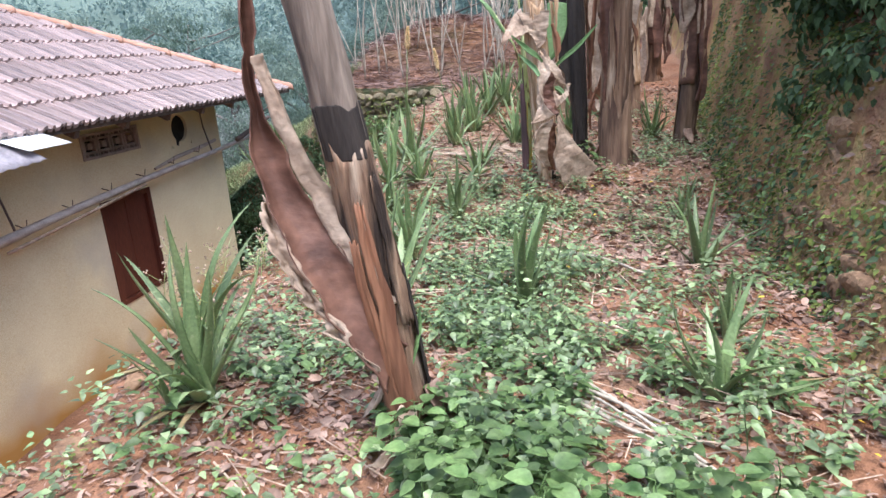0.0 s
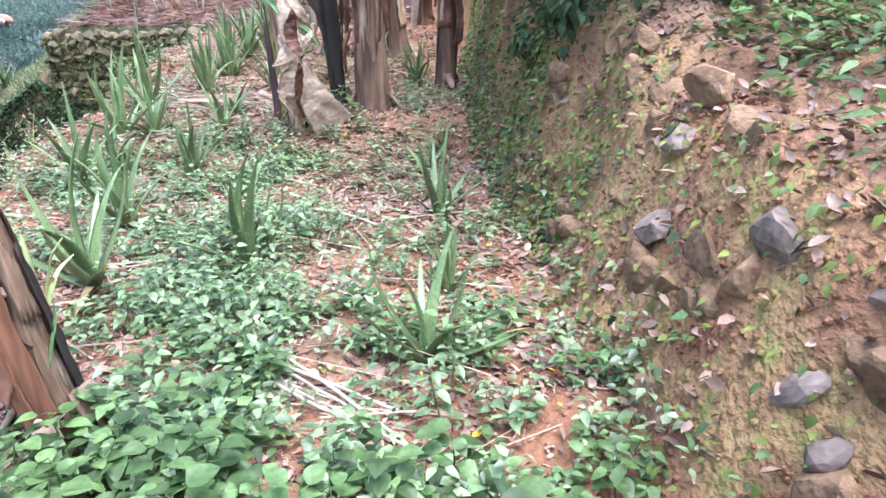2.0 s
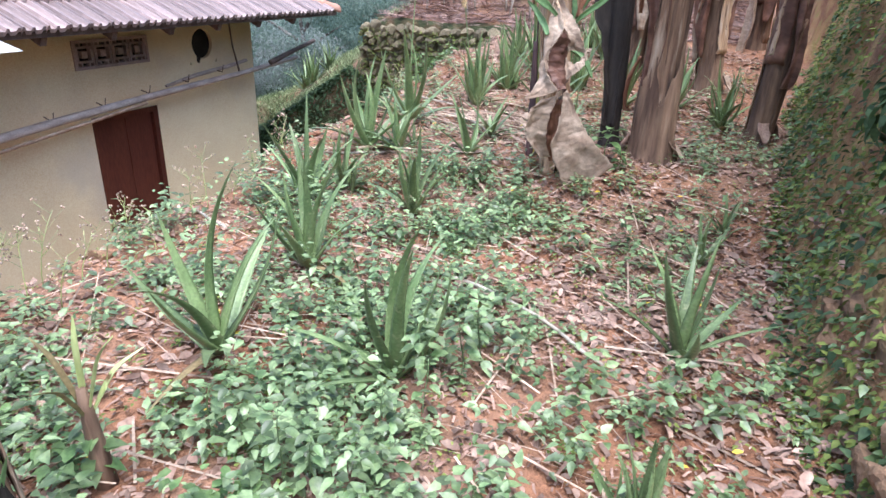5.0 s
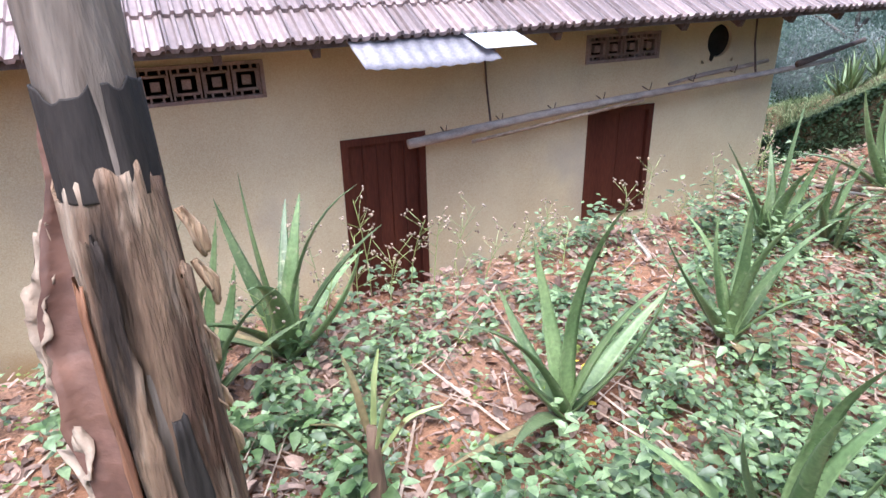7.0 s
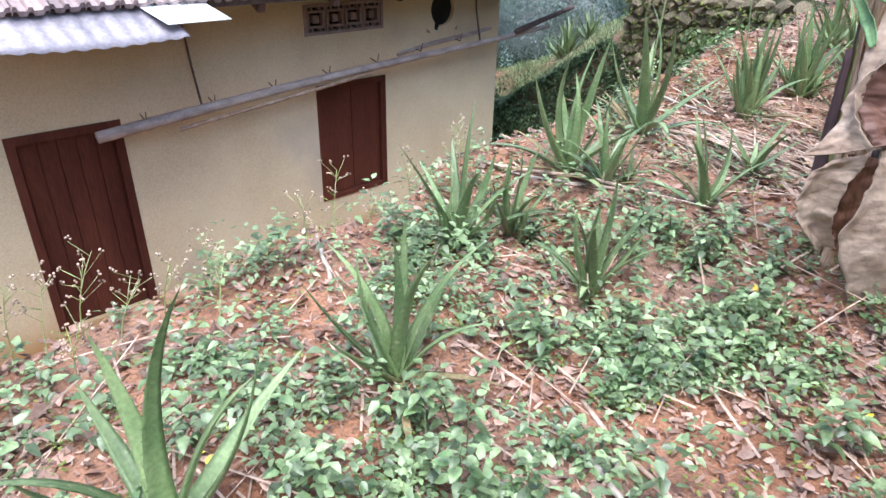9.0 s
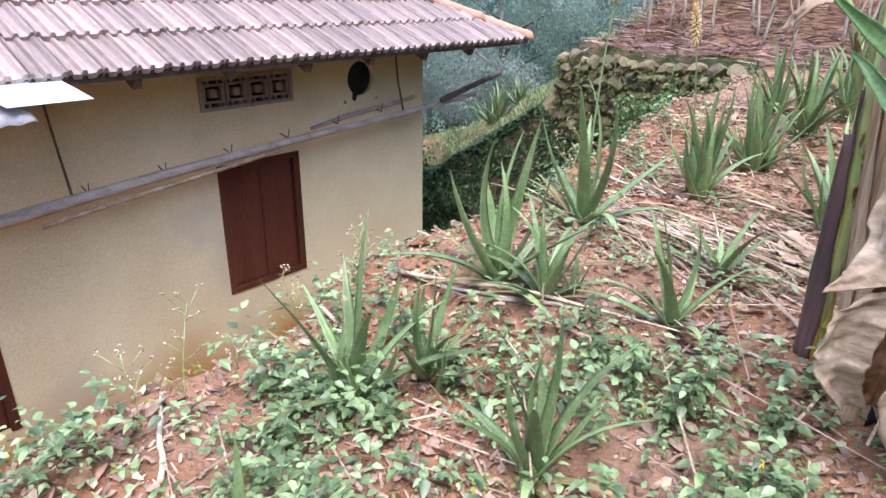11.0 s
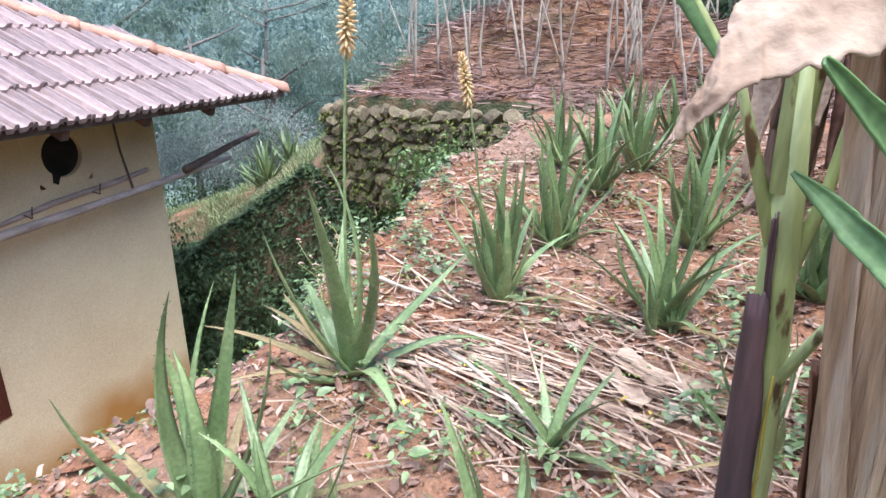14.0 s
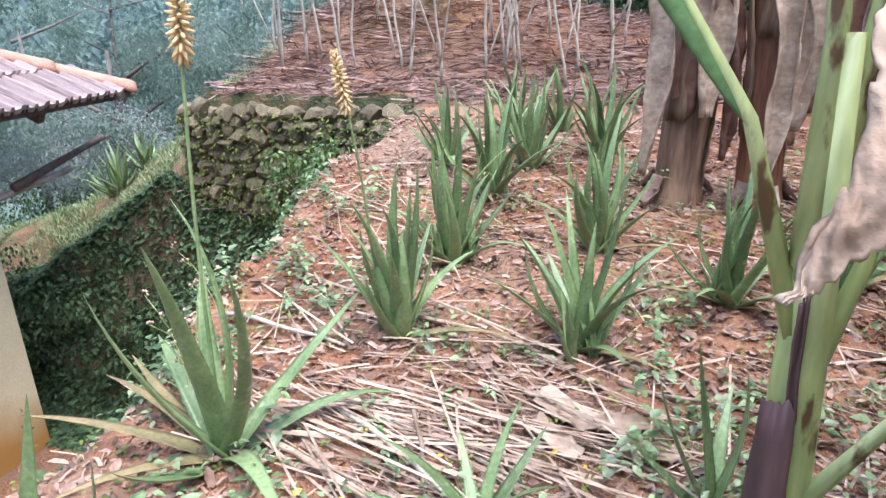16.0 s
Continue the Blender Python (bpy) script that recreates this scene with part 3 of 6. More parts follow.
# ---- stones and terrace wall ----
def stone_shape(rx, ry, rz, seed, jag=0.25):
    bm = bmesh.new()
    bmesh.ops.create_icosphere(bm, subdivisions=2 if jag < 0.35 else 3, radius=1)
    rs = random.Random(seed)
    cuts = [(Vector((rs.gauss(0, 1), rs.gauss(0, 1), rs.gauss(0, 1))).normalized(), rs.uniform(0.5, 0.8)) for k in range(11)] if jag > 0.3 else []
    for v in bm.verts:
        q = v.co.copy()
        for nn, dd in cuts:
            if q.dot(nn) > dd:
                q -= nn * (q.dot(nn) - dd)
        if cuts:
            q = q * 1.25
            v.co = (q.x * rx, q.y * ry, q.z * rz)
            v.co += 0.05 * rx * Vector((noise.noise(q * 5), noise.noise(q * 5 + Vector((3, 0, 0))), noise.noise(q * 5 + Vector((0, 3, 0)))))
            continue
        k = 1 + jag * noise.noise(q * 1.3 + Vector((seed, 0, 0))) + 0.08 * noise.noise(q * 4 + Vector((0, seed, 0)))
        q = Vector([math.copysign(abs(c) ** 0.6, c) for c in q])
        q = q + 0.16 * jag * Vector((noise.noise(q * 2 + Vector((seed, 5, 0))), noise.noise(q * 2 + Vector((1, seed, 0))), noise.noise(q * 2 + Vector((0, 2, seed)))))
        v.co = (q.x * rx * k, q.y * ry * k, q.z * rz * k)
    me = bpy.data.meshes.new("stone")
    bm.to_mesh(me)
    bm.free()
    if not cuts:
        me.polygons.foreach_set("use_smooth", [True] * len(me.polygons))
    return me


wall_t = tagged(new("terrace_wall"), "dry-stone terrace wall grown over with moss", "wall", kind="structure")
wall_t.matrix_world = pose(-3.3, 12.55, 0)
block_meshes = []
for k in range(8):
    me = stone_shape(0.95, 0.95, 0.95, 10 + k, 0.31)
    me.materials.append(M_MOSS)
    block_meshes.append(me)
zrow, r = -0.62, 0
while zrow < 0.66:
    hgt = U(0.07, 0.16)
    s = -0.08 if r % 2 else 0.0
    while s < 2.95:
        w = U(0.08, 0.27)
        x, y = s + w / 2, -0.17 * (s + w / 2) / 1.0 * 0.9
        zfloor = -0.8 + 0.40 * s
        if zrow + 0.05 > zfloor:
            ob = new("stone", random.choice(block_meshes))
            ob.parent = wall_t
            ob.matrix_basis = Matrix.LocRotScale((x, y + U(-0.06, 0.03), zrow + hgt / 2 + U(-0.03, 0.03)), Euler((U(-0.2, 0.2), U(-0.3, 0.3), -0.15 + U(-0.1, 0.1))), (w * 0.56, U(0.10, 0.14), hgt * U(0.5, 0.72)))
        s += w
    zrow += hgt
    r += 1

bank_stones = [(3.23, 2.37, 0.77, 0.095, 0.12), (3.18, 3.04, 0.57, 0.08, 0.055), (3.36, 3.95, 0.70, 0.08, 0.13), (3.44, 3.34, 1.05, 0.13, 0.07), (3.34, 2.74, 0.96, 0.13, 0.10), (3.17, 2.42, 0.62, 0.09, 0.13), (3.17, 2.09, 0.50, 0.05, 0.12), (3.15, 1.95, 0.42, 0.05, 0.09),
               (3.30, 2.02, 0.80, 0.085, 0.10), (3.56, 3.78, 1.09, 0.16, 0.07), (3.42, 3.62, 0.92, 0.07, 0.10), (3.33, 3.25, 0.86, 0.07, 0.06), (3.20, 2.70, 0.42, 0.07, 0.10), (3.16, 1.55, 0.40, 0.12, 0.10), (3.12, 1.75, 0.16, 0.17, 0.10)]
for k, (x, y, z, ry, rz) in enumerate(bank_stones):
    grey = k in (0, 1, 2, 6, 7, 8, 11)
    me = stone_shape(0.075, ry, rz, 40 + k, 0.5)
    me.materials.append(M_STONE if grey else M_BANKROCK)
    ob = tagged(new("rock", me), "rough grey rock bedded in the earth bank" if grey else "earth-stained brown rock bedded in the bank", "rock", "rocks in the bank")
    ob.matrix_world = pose(x + (0.09 if grey else 0.115), y, z, U(-14, 14) + (35 if k in (6, 7) else 0), U(-22, -8), U(-10, 10))
random.seed(24)
for k in range(46):
    y, t = U(0.9, 5.0), U(0.04, 0.40)
    me = stone_shape(0.06, U(0.07, 0.17), U(0.06, 0.13), 140 + k, 0.5)
    me.materials.append(M_BANKROCK)
    x = float(foot_x(y)) + t
    ob = tagged(new("rock", me), "earth-stained mossy boulder bedded in the bank", "rock", "rocks in the bank")
    ob.matrix_world = pose(x + 0.03, y, land_at(x, y) - 0.03, U(-25, 25), U(-40, -10), U(-15, 15))
edge_spots = [(-0.35, 2.15), (-0.42, 2.6), (-0.3, 2.9), (-0.45, 3.35), (-0.5, 4.4), (-0.42, 4.85), (-0.62, 5.0), (-0.7, 6.5), (-0.74, 6.9), (-0.5, 7.2), (-0.7, 8.9), (-0.72, 9.5), (-0.62, 9.2), (-0.2, 2.35), (-0.55, 7.6)]
for k, (x, y) in enumerate(edge_spots):
    me = stone_shape(U(0.05, 0.10), U(0.05, 0.10), U(0.03, 0.05), 80 + k, 0.7)
    me.materials.append(M_BANKROCK if y < 5 else M_SOIL)
    ob = tagged(new("rock", me), "rough stone on the crumbling garden edge" if y < 5 else "clod of red laterite on the garden edge", "rock", "rocks on the garden edge")
    ob.matrix_world = pose(x + 0.06, y, land_at(x + 0.06, y) - 0.005, U(-15, 15), U(-15, 15), U(0, 180))


# ---- aloes ----
def aloe_leaf(length, width, lean0, lean1, yaw, teeth, side=0.0, power=1.4):
    """A channelled, tapering leaf from the origin; leans are degrees off upright at base and tip."""
    s = Shape()
    n, prof = 10, [(-1, 0.16), (-0.62, -0.10), (0, -0.24), (0.62, -0.10), (1, 0.16), (0.5, 0.03), (0, -0.02), (-0.5, 0.03)]
    p, rows, axis_pts = Vector((0, 0, 0)), [], []
    for i in range(n + 1):
        t = i / n
        a = radians(lean0 + (lean1 - lean0) * t ** power)
        d = Vector((math.sin(a), 0, math.cos(a)))
        up = Vector((-math.cos(a), 0, math.sin(a)))
        w = width * 0.5 * ((1 - t) ** 0.8 * 0.75 + 0.25 * (1 - t * t)) + 0.0012
        off = Vector((0, side * length * t * t, 0))
        rows.append([tuple(p + off + Vector((0, u * w, 0)) + up * (v * w * (1.5 if v < 0 else 1.1))) for u, v in prof])
        axis_pts.append((p + off, up, w))
        p = p + d * (length / n)
    k = len(prof)
    s.add([q for r in rows for q in r], [(i * k + j, i * k + (j + 1) % k, (i + 1) * k + (j + 1) % k, (i + 1) * k + j) for i in range(n) for j in range(k)])
    if teeth:
        for i in range(1, n):
            for f in (0.0, 0.5):
                c, up, w = axis_pts[i]
                c2 = axis_pts[min(i + 1, n)][0]
                q = c + (c2 - c) * f
                for sg in (-1, 1):
                    e = q + Vector((0, sg * w * 0.98, 0)) + up * w * 0.16
                    dd = (c2 - c).normalized() * 0.0035
                    s.add([e - dd, e + dd, e + Vector((0, sg * 0.006, 0)) + dd], [(0, 1, 2)])
    m = pose(0, 0, 0, 0, 0, yaw)
    s.v = [tuple(m @ Vector(q)) for q in s.v]
    return s


def aloe(x, y, length, n, spread=1.0, label="green aloe plant with spiny upright leaves", seed=0, teeth=True, z=None, old=2, pups=0):
    random.seed(1000 + seed)
    ob = empty("aloe", x, y, (land_at(x, y) if z is None else z) - 0.015, label, "aloe", "aloes in the garden")
    base = U(0, 360)
    for k in range(n):
        f = k / max(n - 1, 1)
        yaw = base + k * 137.5 + U(-25, 25)
        l0 = U(3, 14) + 54 * (1 - f) * spread
        l1 = l0 + (U(-52, -8) if random.random() < 0.5 else U(5, 62))
        if spread > 1.2:
            l0, l1 = 24 + 46 * (1 - f), 50 + 44 * (1 - f) + U(-8, 14)
        L = length * U(0.88, 1.2) * (0.78 + 0.3 * f)
        s = aloe_leaf(L, length * U(0.11, 0.155), l0, l1, yaw, teeth, U(-0.16, 0.16), U(0.9, 2.2))
        off = Vector((0.022 * (1 - f) * math.cos(radians(yaw)), 0.022 * (1 - f) * math.sin(radians(yaw)), 0.05 * f))
        s.v = [tuple(Vector(q) + off) for q in s.v]
        part("leaf", s, M_ALOE, ob)
    for k in range(old):
        s = aloe_leaf(length * U(0.7, 1.0), length * 0.10, 66, 96 + U(-8, 14), U(0, 360), False, U(-0.2, 0.2))
        part("leaf", s, M_ALOEDRY, ob, "withered brown-green outer leaf")
    for k in range(pups):
        a, rr = U(0, 6.28), U(0.07, 0.14)
        for j in range(5):
            s = aloe_leaf(length * U(0.4, 0.62), length * 0.07, U(4, 24), U(10, 45), U(0, 360), False)
            s.v = [(q[0] + rr * math.cos(a), q[1] + rr * math.sin(a), q[2]) for q in s.v]
            part("offset_leaf", s, M_ALOE, ob)
    return ob


ALOES = [(2.58, 4.68, 0.46, 9, 0.8, 0, 1), (1.52, 4.08, 0.56, 10, 0.8, 0, 0), (0.80, 3.87, 0.58, 9, 0.9, 0, 1), (0.63, 4.80, 0.56, 11, 0.75, 0, 2), (0.77, 5.85, 0.48, 12, 0.65, 1, 2),
         (0.80, 6.84, 0.44, 9, 0.95, 0, 3), (2.62, 5.77, 0.26, 9, 0.7, 0, 0), (-0.06, 6.76, 0.62, 11, 1.02, 0, 4), (2.66, 8.55, 0.44, 11, 0.7, 1, 1), (0.79, 7.45, 0.36, 9, 1.9, 0, 4),
         (-0.07, 7.62, 0.68, 10, 1.08, 0, 4), (0.30, 8.42, 0.52, 16, 0.5, 3, 1), (0.24, 6.72, 0.42, 12, 0.85, 1, 3), (0.40, 9.15, 0.50, 15, 0.7, 3, 1), (2.39, 3.02, 0.46, 9, 1.0, 0, 2),
         (2.53, 3.60, 0.28, 12, 0.5, 1, 2), (0.02, 3.08, 0.66, 11, 0.7, 0, 2), (0.22, 2.74, 0.56, 13, 0.75, 2, 2), (0.0, 5.76, 0.56, 11, 0.95, 2, 3), (0.12, 6.02, 0.42, 9, 0.8, 1, 2),
         (1.06, 8.46, 0.50, 12, 0.75, 2, 2), (1.72, 8.86, 0.48, 11, 0.8, 1, 2), (1.14, 9.34, 0.52, 14, 0.7, 3, 1), (0.50, 9.95, 0.52, 14, 0.7, 2, 1), (0.50, 11.4, 0.5, 12, 0.7, 1, 1),
         (1.20, 10.85, 0.52, 16, 0.65, 3, 1), (0.70, 10.5, 0.5, 14, 0.7, 2, 1), (1.42, 7.62, 0.40, 7, 0.9, 0, 2), (0.10, 10.6, 0.48, 12, 0.7, 2, 1), (2.74, 6.25, 0.20, 8, 0.7, 0, 0),
         (0.87, 11.6, 0.45, 10, 0.7, 1, 0), (2.2, 9.0, 0.42, 10, 0.7, 1, 1)]
for k, (x, y, L, n, sp, pups, old) in enumerate(ALOES):
    lab = "green aloe plant with spiny upright leaves"
    if pups >= 2:
        lab = "crowded clump of green aloe with young offsets"
    elif sp > 1.2:
        lab = "small star-shaped aloe with drooping leaves on bare soil"
    elif y < 4.9 and old < 2 and L > 0.4:
        lab = "green aloe standing among low weeds"
    elif L < 0.3:
        lab = "small yellowish-green young aloe in leaf litter"
    far = y > 7.9
    aloe(x, y, L * (1.15 if far else 1.04), n + (3 if far else 0), sp * 1.08 if sp < 1.2 else sp, lab, k, y < 9, None, old, pups)
for k, (x, y) in enumerate(((-5.0, 13.5), (-5.35, 13.8), (-4.75, 13.75))):
    aloe(x, y, 0.60, 18, 1.1, "pale green aloe clump on the slope below the terrace", 60 + k, False, None, 0, 1)


def flower_spike(x, y, z0, z1, dx, bloom):
    ob = empty("aloe_flower", x, y, z0, "orange aloe flower spike on a tall grey-green stalk", "flower", "aloe flowers")
    h = z1 - z0
    part("stalk", Shape().tube([(dx * t * t, 0, h * t) for t in np.linspace(0, 1, 10)], [0.007 - 0.003 * t for t in np.linspace(0, 1, 10)], 6), M_ALOE, ob)
    f = Shape()
    for k in range(64):
        t = k / 64
        zz = h - bloom + bloom * t
        a, tilt = k * 2.4, radians(162 - 118 * t ** 0.8)
        l = 0.052 * (1 - 0.62 * t)
        d = Vector((math.sin(tilt) * math.cos(a), math.sin(tilt) * math.sin(a), math.cos(tilt)))
        c = Vector((dx * (zz / h) ** 2, 0, zz))
        f.tube([c + d * 0.004, c + d * l * 0.5 + Vector((0, 0, -0.004)), c + d * l], [0.003, 0.007, 0.003], 5)
    part("blossom", f, M_FLOWER, ob, "tubular orange florets")


flower_spike(-0.09, 7.64, 0.36, 1.74, 0.08, 0.19)
flower_spike(0.20, 8.46, 0.34, 1.50, -0.12, 0.20)


# ---- banana plants ----
def stem_points(base, top, bend, n):
    b, t = Vector(base), Vector(top)
    return [b + (t - b) * (i / n) + Vector((bend[0], bend[1], 0)) * math.sin(math.pi * i / n) for i in range(n + 1)]


def trunk_shape(pts, r0, r1, seed, rough=0.22):
    n = len(pts) - 1
    radii = [(r0 + (r1 - r0) * i / n) * (1.25 if i == 0 else 1) for i in range(n + 1)]
    s = Shape()
    fine = [pts[int(f)].lerp(pts[min(int(f) + 1, n)], f - int(f)) for f in np.linspace(0, n, 4 * n + 1)]
    fr = [float(np.interp(f, range(n + 1), radii)) for f in np.linspace(0, n, 4 * n + 1)]
    k = 44
    verts = []
    for i, (p, r) in enumerate(zip(fine, fr)):
        for j in range(k):
            a = 2 * math.pi * j / k
            c, d = math.cos(a), math.sin(a)
            q = 1 + rough * 0.6 * noise.noise((2 * c + seed, 2 * d, i * 0.09 + seed)) + 0.09 * noise.noise((9 * c + seed, 9 * d, i * 0.05)) + 0.05 * noise.noise((5 * c, 5 * d + seed, i * 0.4))
            verts.append((p.x + r * q * c, p.y + r * q * d, p.z))
    m = len(fine)
    s.add(verts, [(i * k + j, i * k + (j + 1) % k, (i + 1) * k + (j + 1) % k, (i + 1) * k + j) for i in range(m - 1) for j in range(k)] + [tuple(range((m - 1) * k, m * k))])
    return s


def sheath(pts, r0, r1, i0, i1, a0, a1, lift, seed):
    """A strip of old leaf base that wraps part of a stem, its upper end peeling away."""
    s, rows, n = Shape(), [], len(pts) - 1
    steps = 14
    for j in range(steps + 1):
        f = i0 + (i1 - i0) * j / steps
        i = min(int(f), n - 1)
        c = pts[i].lerp(pts[i + 1], f - i)
        r = (r0 + (r1 - r0) * f / n) + 0.014 + lift * (j / steps) ** 3
        row = []
        for k in range(9):
            u = k / 8
            taper = 0.5 + (u - 0.5) * (1 - 0.6 * (j / steps) ** 2 + 0.28 * noise.noise((j * 0.45, seed, 2.0 + (u > 0.5))) + 0.14 * noise.noise((j * 1.3, seed, 7.0 + (u > 0.5))))
            a = a0 + (a1 - a0) * taper + 0.12 * noise.noise((seed, j * 0.4, 0))
            rr = r * (1 + 0.10 * noise.noise((k * 0.6, j * 0.5, seed))) + 0.012 * abs(u - 0.5)
            row.append((c.x + rr * math.cos(a), c.y + rr * math.sin(a), c.z + 0.03 * noise.noise((k * 0.9, seed, 1.0)) * (j in (0, steps))))
        rows.append(row)
    return s.grid(rows)


def hanging_leaf(mid, widths, across, fold, seed, ruffle=0.03, n=36, m=15, twist=0.0):
    """A dry leaf blade along the midrib points; across is its width direction, fold how far the halves close."""
    s, rows = Shape(), []
    mid = [Vector(q) for q in mid]
    ax = Vector(across).normalized()
    for i in range(n + 1):
        f = i / n * (len(mid) - 1)
        k = min(int(f), len(mid) - 2)
        t = f - k
        p0, p1, p2, p3 = mid[max(k - 1, 0)], mid[k], mid[k + 1], mid[min(k + 2, len(mid) - 1)]
        c = 0.5 * ((2 * p1) + (p2 - p0) * t + (2 * p0 - 5 * p1 + 4 * p2 - p3) * t * t + (3 * p1 - p0 - 3 * p2 + p3) * t ** 3)
        d = (p2 - p1).normalized()
        sd = (ax - d * ax.dot(d)).normalized()
        nr = d.cross(sd)
        tw = twist * i / n
        sd, nr = sd * math.cos(tw) + nr * math.sin(tw), nr * math.cos(tw) - sd * math.sin(tw)
        w = float(np.interp(i / n, np.linspace(0, 1, len(widths)), widths))
        fo = fold + 0.5 * noise.noise((seed, i * 0.12, 3.0))
        row = []
        for j in range(m):
            u = 2 * j / (m - 1) - 1
            rag = 1 + 0.28 * noise.noise((i * 0.2, seed, 5.0 + (u > 0))) + 0.06 * noise.noise((i * 1.1, seed, 8.0 + (u > 0)))
            a = fo * abs(u) * 1.5
            q = c + sd * (math.sin(a) / max(fo * 1.5, 0.05) if fo > 0.05 else abs(u)) * math.copysign(1, u) * w * rag * (1 if abs(u) > 1e-6 else 0)
            q = q + nr * ((1 - math.cos(a)) / max(fo * 1.5, 0.05)) * w
            q = q + nr * ruffle * abs(u) * (noise.noise((i * 0.16, u * 1.5, seed)) + 0.3 * noise.noise((i * 0.6, u * 3, seed + 4)))
            q = q + nr * 0.10 * w * math.sin(u * 8 + 3 * noise.noise((i * 0.09, seed, 2.0))) * abs(u)
            row.append(tuple(q))
        rows.append(row)
    return s.grid(rows)


def spline(pts, n):
    """n + 1 points along a smooth curve through pts."""
    p = [Vector(q) for q in pts]
    out = []
    for i in range(n + 1):
        f = i / n * (len(p) - 1)
        k = min(int(f), len(p) - 2)
        t = f - k
        p0, p1, p2, p3 = p[max(k - 1, 0)], p[k], p[k + 1], p[min(k + 2, len(p) - 1)]
        out.append(0.5 * ((2 * p1) + (p2 - p0) * t + (2 * p0 - 5 * p1 + 4 * p2 - p3) * t * t + (3 * p1 - p0 - 3 * p2 + p3) * t ** 3))
    return out


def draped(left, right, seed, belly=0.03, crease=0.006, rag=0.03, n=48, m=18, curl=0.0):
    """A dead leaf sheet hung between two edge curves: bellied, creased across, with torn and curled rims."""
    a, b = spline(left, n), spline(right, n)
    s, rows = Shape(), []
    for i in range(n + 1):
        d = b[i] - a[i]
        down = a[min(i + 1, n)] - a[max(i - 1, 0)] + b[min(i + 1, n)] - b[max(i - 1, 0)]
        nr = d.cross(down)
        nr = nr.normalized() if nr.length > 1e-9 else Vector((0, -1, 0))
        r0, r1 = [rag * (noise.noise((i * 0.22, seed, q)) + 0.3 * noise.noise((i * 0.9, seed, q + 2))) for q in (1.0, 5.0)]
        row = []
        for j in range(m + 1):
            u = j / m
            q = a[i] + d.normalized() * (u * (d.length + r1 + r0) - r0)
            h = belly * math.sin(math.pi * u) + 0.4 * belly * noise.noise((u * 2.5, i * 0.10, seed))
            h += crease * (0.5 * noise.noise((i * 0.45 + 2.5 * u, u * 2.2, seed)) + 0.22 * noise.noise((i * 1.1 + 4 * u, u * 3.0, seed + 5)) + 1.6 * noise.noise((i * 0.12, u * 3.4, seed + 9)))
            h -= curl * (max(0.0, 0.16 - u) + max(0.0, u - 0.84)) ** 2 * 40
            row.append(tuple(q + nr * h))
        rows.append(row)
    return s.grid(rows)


def shell(pts, r0, r1, i0, i1, seed, proud, rag=0.6, gap=0.0):
    """An old outer sheath all round a stem between two heights, fibrous, with a torn upper rim."""
    s, n, k, steps = Shape(), len(pts) - 1, 56, 40
    verts = []
    for j in range(steps + 1):
        for q in range(k):
            a = 2 * math.pi * q / k
            c, d = math.cos(a), math.sin(a)
            top = i1 + rag * (1.3 * noise.noise((1.7 * c + seed, 1.7 * d, 0.0)) + 0.22 * noise.noise((6 * c, 6 * d + seed, 1.0)))
            f = min(max(i0 + (top - i0) * j / steps, 0), n - 0.01)
            p = pts[int(f)].lerp(pts[int(f) + 1], f - int(f))
            r = r0 + (r1 - r0) * f / n + proud * (1 - 0.3 * j / steps)
            r *= 1 + 0.16 * noise.noise((1.6 * c + seed, 1.6 * d, f * 0.16)) + 0.10 * noise.noise((6 * c, 6 * d + seed, f * 0.10)) + 0.05 * noise.noise((13 * c, 13 * d, f * 0.25 + seed)) + (0.22 * max(0, 1 - f) ** 2)
            verts.append((p.x + r * c, p.y + r * d, p.z))
    s.add(verts, [(j * k + q, j * k + (q + 1) % k, (j + 1) * k + (q + 1) % k, (j + 1) * k + q) for j in range(steps) for q in range(k)])
    return s


def banana(base, top, r0, r1, bend, seed, label, mat, sheaths, skirts=3):
    random.seed(300 + seed)
    x, y = base
    z = land_at(x, y) - 0.05
    pts = stem_points((x, y, z), top, bend, 14)
    ob = new("banana_plant")
    tagged(ob, label, "banana plant", "banana plants")
    part("trunk", trunk_shape(pts, r0, r1, seed), mat, ob)
    for k in range(sheaths):
        i0 = U(0, 9)
        a0 = U(0, 6.28)
        sh = sheath(pts, r0, r1, i0, min(i0 + U(3, 6), 13.9), a0, a0 + U(0.9, 1.9), U(0.0, 0.06), seed + k * 1.7)
        thicken(part("sheath", sh, random.choice((M_BARK, M_TAN, M_BARK, M_BROWNLEAF)), ob), 0.006)
    for k in range(skirts):
        a = U(0, 6.28)
        d = Vector((math.cos(a), math.sin(a), 0))
        c = pts[0] + d * r0
        sh = hanging_leaf([c + Vector((0, 0, 0.22)), c + d * 0.05 + Vector((0, 0, 0.14)), c + d * 0.12 + Vector((0, 0, 0.075))], [0.05, 0.06, 0.02], (-d.y, d.x, 0), 0.5, seed + k, 0.02, 10, 7)
        thicken(part("dry_scrap", sh, random.choice((M_DRYLEAF, M_LITTER)), ob), 0.004)
    return ob, pts


